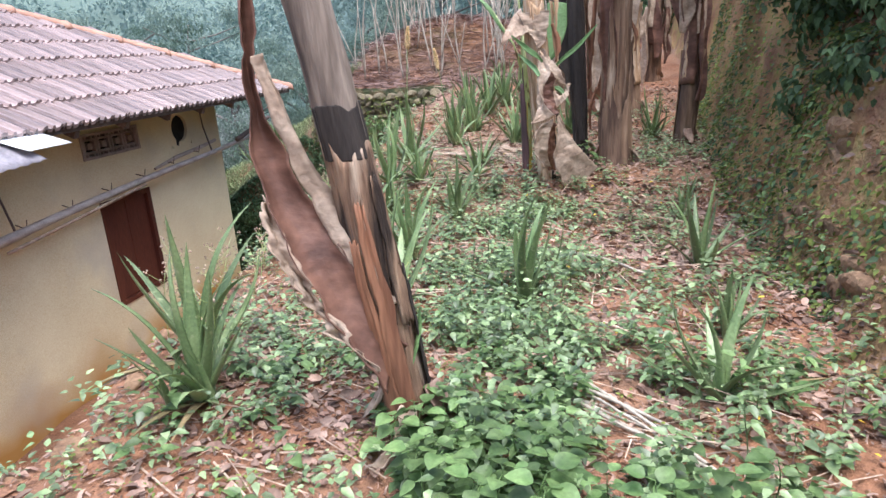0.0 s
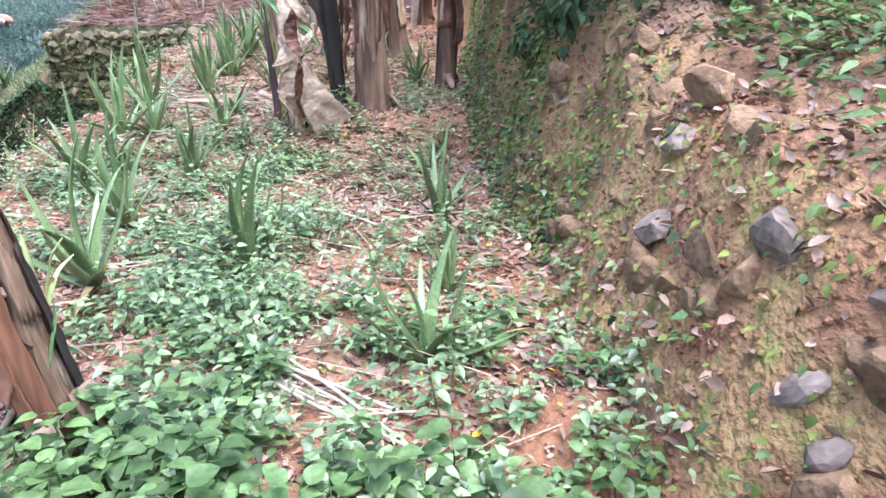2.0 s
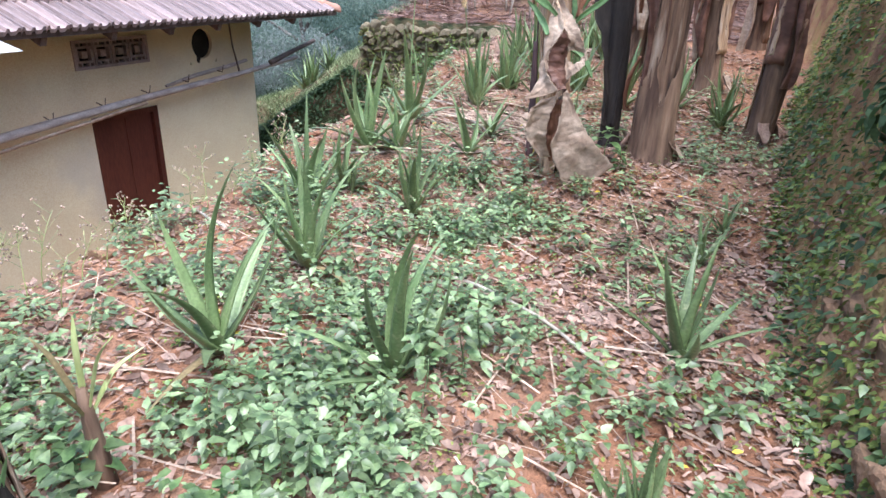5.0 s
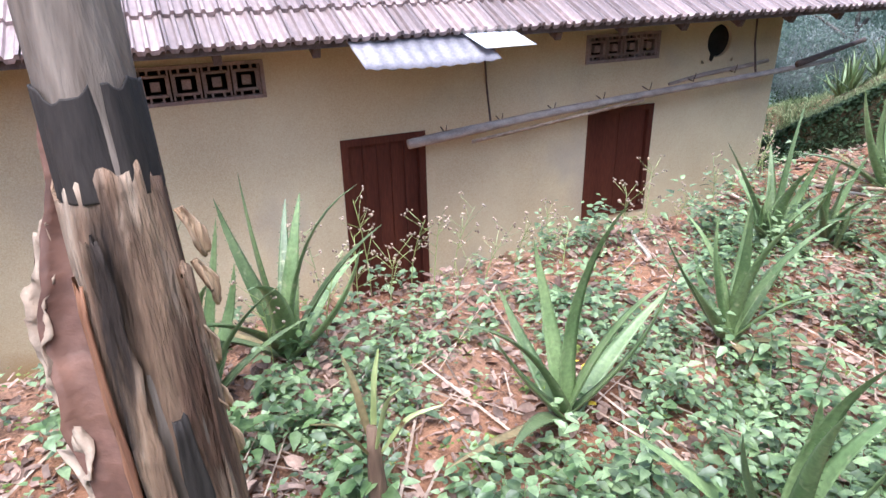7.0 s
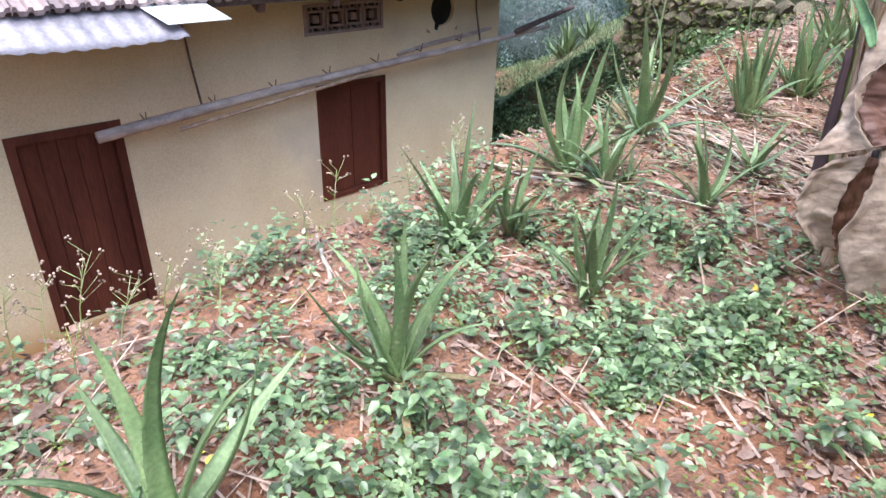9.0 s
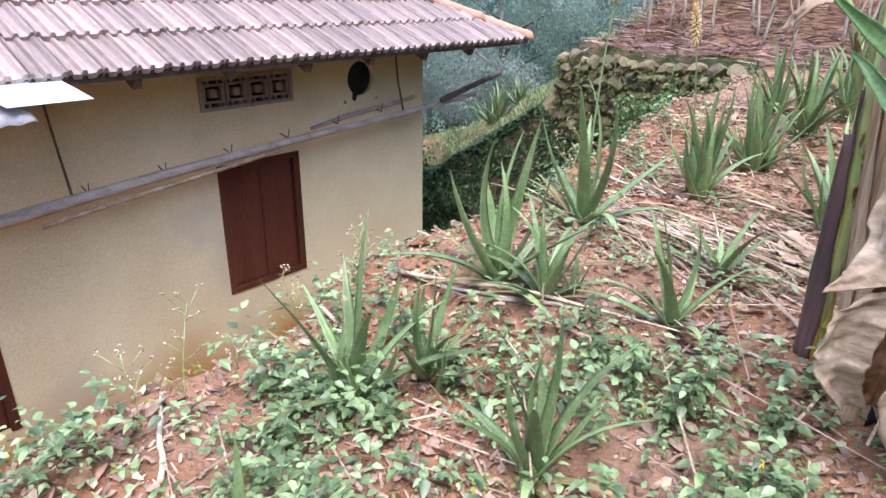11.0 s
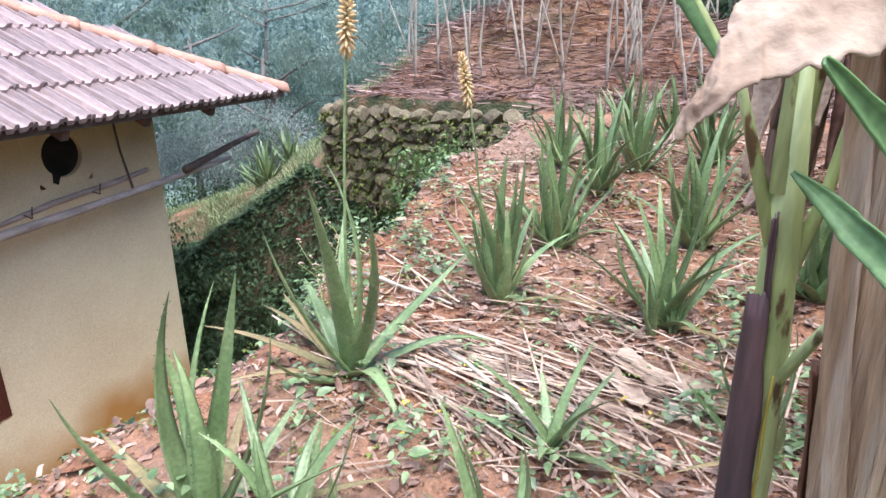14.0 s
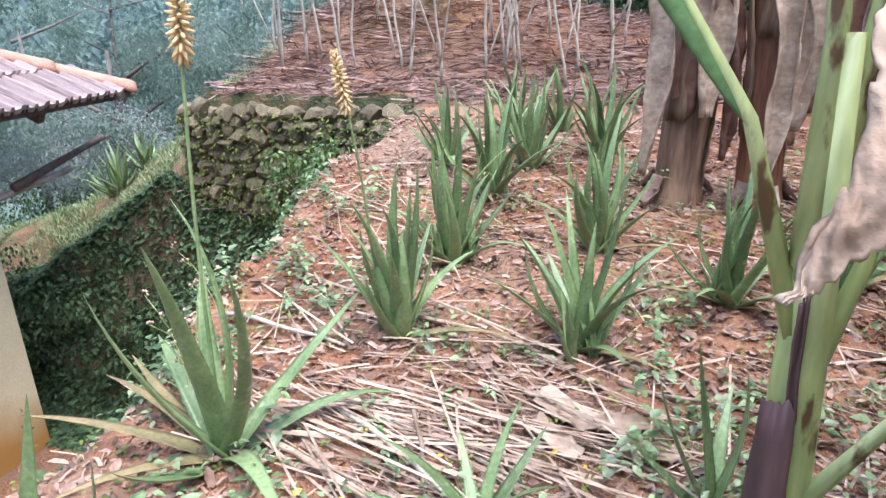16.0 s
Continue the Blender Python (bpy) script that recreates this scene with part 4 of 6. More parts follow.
# leaning plant that the walk passes first
pc, pts = banana((1.175, 2.715), (0.86, 2.65, 2.1), 0.076, 0.078, (0.02, 0.0), 1, "leaning banana stem blackened in patches with peeling sheaths", M_GREYSTEM, 0)
thicken(part("sheath", shell(pts, 0.079, 0.079, 7.6, 8.9, 3.1, 0.005, 0.25), M_BLACK, pc, "black rotten ring of sheath"), 0.004)
thicken(part("sheath", shell(pts, 0.080, 0.074, 0.0, 8.0, 6.4, 0.012, 0.5), M_ROT, pc, "shaggy brown outer sheath, torn along its upper rim"), 0.006)
for a0, a1, i0, i1, mt, lb in ((-2.2, -1.5, 0.2, 5.6, M_RED, "fresh red inner sheath"), (-1.6, -0.9, 0.3, 6.6, M_RED, "red-brown sheath"), (-0.1, 0.55, 0.6, 4.8, M_BLACK, "black rotted strip of sheath"), (0.7, 1.5, 0.2, 6.6, M_ROT, "rough brown sheath"), (-0.75, -0.2, 3.4, 7.2, M_ROT, "grey-brown sheath")):
    thicken(part("sheath", sheath(pts, 0.088, 0.082, i0, i1, a0, a1, 0.0, a0 + 9), mt, pc, lb), 0.006)
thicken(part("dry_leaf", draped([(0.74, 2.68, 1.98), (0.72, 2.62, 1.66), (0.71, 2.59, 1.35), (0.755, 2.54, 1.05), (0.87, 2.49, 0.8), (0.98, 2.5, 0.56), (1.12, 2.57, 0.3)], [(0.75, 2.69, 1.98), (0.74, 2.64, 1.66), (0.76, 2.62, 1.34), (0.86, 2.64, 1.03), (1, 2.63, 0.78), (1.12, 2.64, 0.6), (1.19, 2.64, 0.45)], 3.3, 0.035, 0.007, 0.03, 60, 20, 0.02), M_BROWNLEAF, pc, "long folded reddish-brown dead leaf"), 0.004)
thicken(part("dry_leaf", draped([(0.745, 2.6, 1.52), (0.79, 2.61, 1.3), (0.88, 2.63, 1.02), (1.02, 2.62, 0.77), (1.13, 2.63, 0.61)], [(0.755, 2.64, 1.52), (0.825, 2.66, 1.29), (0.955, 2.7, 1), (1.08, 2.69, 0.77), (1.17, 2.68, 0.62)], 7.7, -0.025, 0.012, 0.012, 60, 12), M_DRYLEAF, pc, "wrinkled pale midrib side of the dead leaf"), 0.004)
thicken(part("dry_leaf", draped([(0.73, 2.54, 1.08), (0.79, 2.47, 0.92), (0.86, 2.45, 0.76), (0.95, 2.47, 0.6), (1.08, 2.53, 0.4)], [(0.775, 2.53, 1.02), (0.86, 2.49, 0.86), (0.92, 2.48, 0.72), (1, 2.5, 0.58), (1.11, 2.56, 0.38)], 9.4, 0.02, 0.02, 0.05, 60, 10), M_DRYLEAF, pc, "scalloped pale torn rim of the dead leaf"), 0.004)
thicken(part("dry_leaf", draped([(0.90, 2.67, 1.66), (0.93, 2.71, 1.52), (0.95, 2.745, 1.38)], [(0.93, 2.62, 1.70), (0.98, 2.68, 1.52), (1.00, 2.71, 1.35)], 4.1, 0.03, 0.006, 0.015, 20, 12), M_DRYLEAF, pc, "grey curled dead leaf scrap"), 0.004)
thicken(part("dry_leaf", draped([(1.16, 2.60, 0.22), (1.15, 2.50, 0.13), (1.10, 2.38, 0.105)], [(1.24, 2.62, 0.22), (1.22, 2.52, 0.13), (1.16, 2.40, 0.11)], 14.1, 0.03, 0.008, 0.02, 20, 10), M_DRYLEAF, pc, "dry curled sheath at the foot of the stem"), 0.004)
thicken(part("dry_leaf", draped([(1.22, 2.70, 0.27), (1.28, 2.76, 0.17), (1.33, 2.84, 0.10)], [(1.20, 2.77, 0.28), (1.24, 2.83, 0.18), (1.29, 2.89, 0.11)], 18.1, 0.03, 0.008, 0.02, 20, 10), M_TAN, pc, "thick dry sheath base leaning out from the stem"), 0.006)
part("leaf_blade", hanging_leaf([(1.20, 2.66, 0.36), (1.21, 2.69, 0.43), (1.22, 2.73, 0.50), (1.22, 2.76, 0.56)], [0.008, 0.026, 0.024, 0.002], (0.4, -0.5, 0.5), 0.4, 6.0, 0.004, 14, 7), M_BANLEAF, pc, "small fresh green leaf")
random.seed(41)
for k in range(5):
    z = 0.62 + 0.11 * k
    a = U(0.6, 1.1)
    c = Vector((1.11 - 0.13 * z, 2.70, z)) + Vector((math.cos(a), math.sin(a), 0)) * 0.10
    thicken(part("dry_scrap", hanging_leaf([c + Vector((0, 0, 0.05)), c + Vector((0.01, 0.02, 0.0)), c + Vector((0.0, 0.035, -0.05))], [0.012, 0.03, 0.012], (-math.sin(a), math.cos(a), 0.3), 1.2, 50 + k, 0.02, 10, 7), M_TAN, pc), 0.004)

# plant with the great dry leaf
pa, pts = banana((1.545, 6.70), (1.335, 6.70, 2.6), 0.088, 0.085, (0, 0), 2, "banana plant draped with a large pale dry leaf", M_TAN, 0)
thicken(part("sheath", shell(pts, 0.088, 0.085, 0.0, 9.6, 12.3, 0.014, 0.8), M_TAN, pa, "fibrous tan outer sheath"), 0.005)
for a0, a1, i0, i1, mt, lb in ((-2.9, -2.2, 0.2, 8.5, M_TAN, "pale straw-coloured sheath"), (-1.4, -0.6, 0.2, 3.4, M_BLACK, "dark rotten sheath"), (-2.0, -1.5, 1.5, 9.5, M_TAN, "fibrous sheath strip"), (-3.4, -3.0, 0.3, 5.0, M_RED, "red-brown sheath")):
    thicken(part("sheath", sheath(pts, 0.100, 0.092, i0, i1, a0, a1, 0.0, a0 + 5), mt, pa, lb), 0.005)
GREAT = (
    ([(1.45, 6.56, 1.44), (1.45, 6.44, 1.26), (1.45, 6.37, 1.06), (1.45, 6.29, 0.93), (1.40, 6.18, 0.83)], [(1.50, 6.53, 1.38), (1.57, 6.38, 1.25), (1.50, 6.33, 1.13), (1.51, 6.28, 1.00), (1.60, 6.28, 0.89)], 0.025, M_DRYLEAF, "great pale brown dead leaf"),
    # Shade in the fold's cavity is put in by the darker leaf material.
    ([(1.57, 6.39, 1.25), (1.50, 6.35, 1.13), (1.51, 6.31, 1.00), (1.60, 6.29, 0.89)], [(1.58, 6.53, 1.16), (1.58, 6.52, 1.07), (1.61, 6.47, 0.94), (1.62, 6.34, 0.87)], -0.03, M_BROWNLEAF, "inner face of the folded leaf, browner for cavity shade"),
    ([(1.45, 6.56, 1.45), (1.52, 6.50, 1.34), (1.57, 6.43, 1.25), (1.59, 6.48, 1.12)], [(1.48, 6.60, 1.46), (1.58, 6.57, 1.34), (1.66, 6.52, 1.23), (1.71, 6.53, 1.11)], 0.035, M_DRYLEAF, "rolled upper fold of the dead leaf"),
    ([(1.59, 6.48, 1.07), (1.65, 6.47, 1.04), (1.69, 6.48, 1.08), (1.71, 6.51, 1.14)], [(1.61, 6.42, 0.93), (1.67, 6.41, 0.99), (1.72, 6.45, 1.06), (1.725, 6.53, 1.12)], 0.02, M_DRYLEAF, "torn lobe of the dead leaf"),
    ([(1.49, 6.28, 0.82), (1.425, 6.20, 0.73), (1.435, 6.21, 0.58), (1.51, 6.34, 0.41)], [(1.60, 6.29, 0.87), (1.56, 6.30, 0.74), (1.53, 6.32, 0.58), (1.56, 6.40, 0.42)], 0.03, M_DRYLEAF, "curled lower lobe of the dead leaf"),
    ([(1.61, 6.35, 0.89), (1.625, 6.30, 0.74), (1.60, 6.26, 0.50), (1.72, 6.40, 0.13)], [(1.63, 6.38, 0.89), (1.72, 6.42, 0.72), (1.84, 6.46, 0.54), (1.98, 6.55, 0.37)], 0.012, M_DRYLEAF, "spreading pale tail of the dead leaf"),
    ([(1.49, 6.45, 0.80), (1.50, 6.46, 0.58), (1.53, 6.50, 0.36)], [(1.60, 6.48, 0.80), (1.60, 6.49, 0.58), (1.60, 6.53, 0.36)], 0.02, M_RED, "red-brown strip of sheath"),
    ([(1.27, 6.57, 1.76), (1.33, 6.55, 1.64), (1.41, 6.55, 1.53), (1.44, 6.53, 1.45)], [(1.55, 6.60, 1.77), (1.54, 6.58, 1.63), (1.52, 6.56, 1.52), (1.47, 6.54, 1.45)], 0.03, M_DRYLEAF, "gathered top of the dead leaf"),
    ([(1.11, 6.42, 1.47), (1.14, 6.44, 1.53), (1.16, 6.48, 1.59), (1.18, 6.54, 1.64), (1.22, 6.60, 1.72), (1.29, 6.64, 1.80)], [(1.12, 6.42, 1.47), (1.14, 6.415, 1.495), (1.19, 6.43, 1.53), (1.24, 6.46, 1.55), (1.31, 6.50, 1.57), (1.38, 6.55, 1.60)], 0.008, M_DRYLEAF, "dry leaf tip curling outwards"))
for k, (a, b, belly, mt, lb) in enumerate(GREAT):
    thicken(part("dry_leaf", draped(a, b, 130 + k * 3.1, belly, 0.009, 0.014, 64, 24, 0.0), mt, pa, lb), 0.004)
for k, (mid, wd) in enumerate((([(1.24, 6.29, 1.57), (1.33, 6.38, 1.48), (1.44, 6.45, 1.39), (1.50, 6.52, 1.32)], [0.006, 0.026, 0.024, 0.008]), ([(1.265, 6.585, 1.415), (1.345, 6.56, 1.35), (1.42, 6.46, 1.29), (1.47, 6.40, 1.22)], [0.004, 0.022, 0.03, 0.012]))):
    thicken(part("leaf_blade", hanging_leaf(mid, wd, (0.25, 0.4, 1), 0.5, 35.0 + k, 0.004, 24, 9), M_BANLEAF, pa, "narrow fresh green banana leaf"), 0.003)
part("midrib", Shape().tube([(1.46, 6.57, 1.44), (1.535, 6.51, 1.30), (1.585, 6.50, 1.12), (1.605, 6.46, 0.98), (1.61, 6.36, 0.88)], [0.010, 0.010, 0.009, 0.008, 0.006], 7), M_TAN, pa, "orange-brown dry midrib")
thicken(part("leaf_blade", hanging_leaf([(1.52, 6.60, 1.15), (1.64, 6.54, 1.32), (1.80, 6.52, 1.45), (1.96, 6.52, 1.62)], [0.006, 0.02, 0.022, 0.004], (0.3, 0.2, 1), 0.6, 31.0, 0.006, 20, 9), M_BANLEAF, pa, "fresh green banana leaf"), 0.003)
thicken(part("leaf_blade", draped([(1.51, 6.92, 1.32), (1.49, 6.95, 1.42), (1.50, 7.01, 1.59), (1.51, 7.11, 1.85)], [(1.54, 6.92, 1.30), (1.64, 6.97, 1.47), (1.69, 7.05, 1.63), (1.69, 7.12, 1.84)], 30.0, 0.02, 0.002, 0.004, 30, 14), M_BANLEAF, pa, "fresh green banana leaf"), 0.003)
pk, pts = banana((1.83, 7.30), (1.72, 7.55, 2.6), 0.075, 0.085, (0.01, 0), 3, "black rotting banana stem beside the draped plant", M_BLACK, 0, 2)
# Black sheet added to widen the dark mass beside this stem.
thicken(part("dry_leaf", draped([(1.51, 7.50, 1.95), (1.57, 7.40, 1.39), (1.71, 7.30, 1.00), (1.78, 7.20, 0.50)], [(1.78, 7.52, 1.95), (1.83, 7.44, 1.39), (1.84, 7.32, 1.00), (1.87, 7.21, 0.52)], 71.0, 0.05, 0.01, 0.03, 40, 14), M_BLACK, pk, "black sheet widening the dark mass along the stem"), 0.005)
pb, pts = banana((2.15, 7.18), (2.16, 7.22, 2.7), 0.13, 0.11, (0, 0.02), 4, "shaggy red-brown banana stem in leaf litter", M_BARK, 0, 6)
thicken(part("sheath", shell(pts, 0.125, 0.105, 0.0, 10.5, 21.0, 0.02, 1.2), M_ROT, pb, "fibrous brown outer sheath"), 0.006)
thicken(part("sheath", shell(pts, 0.135, 0.105, 0.0, 4.0, 25.0, 0.03, 2.0), M_BARK, pb, "shaggy dark lower sheath"), 0.006)
thicken(part("dry_leaf", hanging_leaf([(2.10, 7.18, 2.3), (2.06, 7.13, 1.9), (2.08, 7.12, 1.5), (2.10, 7.12, 1.15), (2.06, 7.10, 0.85)], [0.05, 0.10, 0.11, 0.09, 0.04], (1, -0.1, 0), 0.9, 41.0, 0.05), M_BROWNLEAF, pb, "brown dead leaf"), 0.005)
for k, (x, y, r, lab) in enumerate(((1.60, 10.0, 0.13, "dead banana stem wrapped in pinkish dry leaves"), (2.05, 9.9, 0.12, "red-brown banana stem among dry leaves"), (2.5, 9.7, 0.13, "red-brown banana stem among dry leaves"), (2.45, 11.2, 0.12, "shaggy banana stem far back in the grove"), (3.0, 12.2, 0.12, "shaggy banana stem far back in the grove"), (2.95, 8.2, 0.10, "shaggy banana stem by the bank"))):
    pd, pts = banana((x, y), (x + U(-0.2, 0.2), y + U(-0.1, 0.2), 3.2), r, r * 0.8, (U(-0.05, 0.05), 0), 10 + k, lab, random.choice((M_BARK, M_RED)), 9, 4)
    for j in range(4):
        a = U(3.3, 6.1)
        d = Vector((math.cos(a), math.sin(a), 0))
        c = Vector((x, y, 0)) + d * (r + 0.03)
        zt, ln = U(1.9, 2.9), U(0.8, 1.7)
        mid = [(c.x + U(-0.05, 0.05) + d.x * 0.06 * t, c.y + d.y * 0.06 * t, zt - ln * t) for t in np.linspace(0, 1, 5)]
        thicken(part("dry_leaf", hanging_leaf(mid, [0.05, 0.09, 0.11, 0.10, 0.04], (-d.y, d.x, 0), 0.9, 60 + k * 5 + j, 0.06, 24, 11), random.choice((M_DRYLEAF, M_DRYLEAF, M_BROWNLEAF)), pd), 0.005)

random.seed(61)
for ob, x, y, r in ((pb, 2.13, 7.32, 0.14), (pa, 1.45, 6.70, 0.105)):
    for j in range(9 if ob is pb else 3):
        a = U(3.2, 6.6) if ob is pb else U(5.0, 6.2)
        d = Vector((math.cos(a), math.sin(a), 0))
        c = Vector((x, y, 0)) + d * (r + 0.02)
        zt, ln = U(0.9, 2.2), U(0.3, 0.8)
        mid = [(c.x + d.x * 0.05 * t + U(-0.02, 0.02), c.y + d.y * 0.05 * t, zt - ln * t) for t in np.linspace(0, 1, 4)]
        thicken(part("dry_scrap", hanging_leaf(mid, [0.02, U(0.03, 0.06), U(0.02, 0.05), 0.008], (-d.y, d.x, 0), 0.9, 160 + j + x, 0.03, 18, 9, U(-0.6, 0.6)), random.choice((M_BARK, M_TAN, M_BROWNLEAF, M_RED)), ob), 0.004)



def crown(ob, x, y, z, seed, n=4):
    """Arching green leaves at the top of a stem, unseen, added to cast shade."""
    random.seed(1200 + seed)
    for k in range(n):
        a, l = -1.3 + 0.55 * k + U(-0.15, 0.15), U(1.1, 1.7)
        d = Vector((math.cos(a), math.sin(a), 0))
        c = Vector((x, y, z - 0.1))
        mid = [c, c + d * l * 0.3 + Vector((0, 0, 0.42)), c + d * l * 0.68 + Vector((0, 0, 0.5)), c + d * l + Vector((0, 0, 0.22))]
        thicken(part("leaf_blade", hanging_leaf(mid, [0.02, 0.20, 0.24, 0.04], (-d.y, d.x, 0), 0.3, seed + k, 0.03, 24, 9), M_BANLEAF, ob, "unseen broad green banana leaf that shades the ground"), 0.003)


# Out-of-view crown, added to darken the ground around this stem.
crown(pb, 2.16, 7.30, 2.7, 3)

# young green banana
py = new("banana_plant")
tagged(py, "young green banana plant with a yellowing stem", "banana plant", "banana plants")
z0 = land_at(1.28, 6.88) - 0.04
part("trunk", Shape().tube([(1.315, 6.89, z0), (1.315, 6.89, 0.75), (1.31, 6.89, 1.0), (1.30, 6.89, 1.3), (1.295, 6.89, 1.6)], [0.042, 0.040, 0.037, 0.029, 0.010], 14, 3.0, 0.14), M_GREENST, py)
thicken(part("sheath", sheath([Vector((1.315 - 0.001 * i, 6.89, z0 + i * 0.07)) for i in range(15)], 0.035, 0.029, 0.0, 12.6, -3.3, -1.15, 0.002, 9.0), M_PURPLE, py, "dark purple-brown dead sheath"), 0.004)
for a0, a1, za, zb, mt, lb in ((-1.35, -0.35, 0.22, 0.98, M_YELLOWST, "yellowing strip of sheath"), (-2.2, -1.9, 0.9, 1.28, M_PURPLE, "dark seam of an old petiole"), (-0.4, 0.6, 0.1, 0.75, M_PURPLE, "dark purple-brown dead sheath")):
    thicken(part("sheath", sheath([Vector((1.315 - 0.001 * i, 6.89, za + i * (zb - za) / 14)) for i in range(15)], 0.031, 0.024, 0.0, 13.9, a0, a1, 0.0, a0 + za), mt, py, lb), 0.004)
for tip, kn, w in (((0.98, 6.95, 1.85), (1.20, 6.90, 1.5), 0.014), ((1.42, 6.95, 1.75), (1.36, 6.90, 1.32), 0.017), ((1.22, 6.95, 2.2), (1.28, 6.9, 1.6), 0.02), ((1.38, 6.95, 2.2), (1.32, 6.9, 1.6), 0.02), ((1.62, 6.80, 1.05), (1.42, 6.84, 1.15), 0.014)):
    root = Vector((1.288, 6.885, kn[2] - 0.28))
    mid = [root, Vector(kn), Vector(kn).lerp(Vector(tip), 0.55), Vector(tip)]
    part("petiole", Shape().tube(mid, [w * 1.15, w * 0.65, w * 0.45, w * 0.3], 8), M_GREENST, py)
    if tip[0] < 1.1 or tip[2] < 1.2:
        a, b = Vector(kn), Vector(tip)
        thicken(part("leaf_blade", hanging_leaf([a, a.lerp(b, 0.5), b, b + (b - a) * 0.5 - Vector((0, 0, 0.08))], [0.008, 0.035, 0.055, 0.01], (0.3, 1, 0.2), 0.9, 77, 0.006, 20, 9), M_BANLEAF, py, "fresh green banana leaf"), 0.003)

# banana shoot beside the weeds
ps = empty("banana_shoot", 0.98, 3.14, land_at(0.98, 3.14) - 0.03, "young banana sucker with yellowing narrow leaves", "banana shoot")
part("stem", Shape().tube([(0, 0, 0), (-0.01, 0, 0.14), (-0.02, 0, 0.30), (-0.025, 0, 0.38)], [0.036, 0.03, 0.02, 0.014], 10, 1.0, 0.15), M_BARK, ps, "brown sheathed stem")
for a, l, lean in ((0.4, 0.34, 0.30), (2.2, 0.36, 0.12), (3.4, 0.32, 0.35), (5.0, 0.28, 0.55), (1.2, 0.25, 0.7)):
    d = Vector((math.cos(a) * lean, math.sin(a) * lean, 1)).normalized()
    root = Vector((-0.02, 0, 0.26))
    part("leaf_blade", hanging_leaf([root, root + d * l * 0.4, root + d * l * 0.75 + Vector((0, 0, -0.01)), root + d * l + Vector((d.x, d.y, -0.3)) * 0.08], [0.006, 0.014, 0.012, 0.002], (-math.sin(a), math.cos(a), 0), 0.8, a, 0.004, 12, 5), M_ALOEDRY if a > 3 else M_GREENST, ps)


# ---- cassava stems on the terrace ----
random.seed(77)
stems = [(-0.46, 13.1), (0.87, 13.1), (-3.0, 14.4), (-1.62, 13.3), (-1.6, 15.4), (0.2, 13.6), (-0.9, 13.4), (-2.3, 13.8), (-1.2, 13.9)]
while len(stems) < 64:
    stems.append((U(-2.6, 2.6), U(13.2, 18)))
for k, (x, y) in enumerate(stems):
    ob = empty("cassava_plant", x, y, land_at(x, y) - 0.03, "bare pale cassava stem standing on red earth", "cassava", "cassava on the terrace")
    h, lx, ly = U(1.3, 2.6), U(-0.45, 0.45), U(-0.3, 0.3)
    s = Shape()
    s.tube([(lx * t ** 1.3 * h * 0.5 + 0.02 * math.sin(9 * t + k), ly * t * h * 0.5, h * t) for t in np.linspace(0, 1, 8)], [0.018 - 0.009 * t for t in np.linspace(0, 1, 8)], 6, k, 0.3)
    part("stem", s, M_STEM, ob)
    for b in range(random.choice((0, 1, 2))):
        f = U(0.02, 0.3)
        l = U(0.8, 1.6)
        qx, qy = U(-0.5, 0.5), U(-0.3, 0.3)
        part("branch", Shape().tube([(lx * f ** 1.3 * h * 0.5 + qx * t * l, ly * f * h * 0.5 + qy * t * l, h * f + l * t) for t in np.linspace(0, 1, 5)], [0.012, 0.011, 0.010, 0.008, 0.006], 5), M_STEM, ob)


# ---- foliage and litter in quantity ----
rng = np.random.default_rng(5)
LEAF = (np.array([(0, 0, 0), (0.28, 0.30, 0.09), (0.28, -0.30, 0.09), (0.66, 0.21, 0.03), (0.66, -0.21, 0.03), (1.05, 0, -0.14), (0.32, 0, 0.0), (0.68, 0, -0.04)], float),
        [(0, 6, 1), (0, 2, 6), (6, 7, 3, 1), (6, 2, 4, 7), (7, 5, 3), (7, 4, 5)])
CURL = (np.array([(0, 0, 0), (0.3, 0.25, 0.14), (0.3, -0.25, 0.10), (0.7, 0.22, 0.16), (0.7, -0.2, 0.18), (1, 0, 0.12), (0.35, 0, 0.0), (0.7, 0, 0.04)], float), LEAF[1])
STRIP = (np.array([(0, -0.5, 0), (0, 0.5, 0), (0.5, 0.5, 0.3), (0.5, -0.5, 0.3), (1, 0.5, 0), (1, -0.5, 0)], float), [(0, 1, 2, 3), (3, 2, 4, 5)])


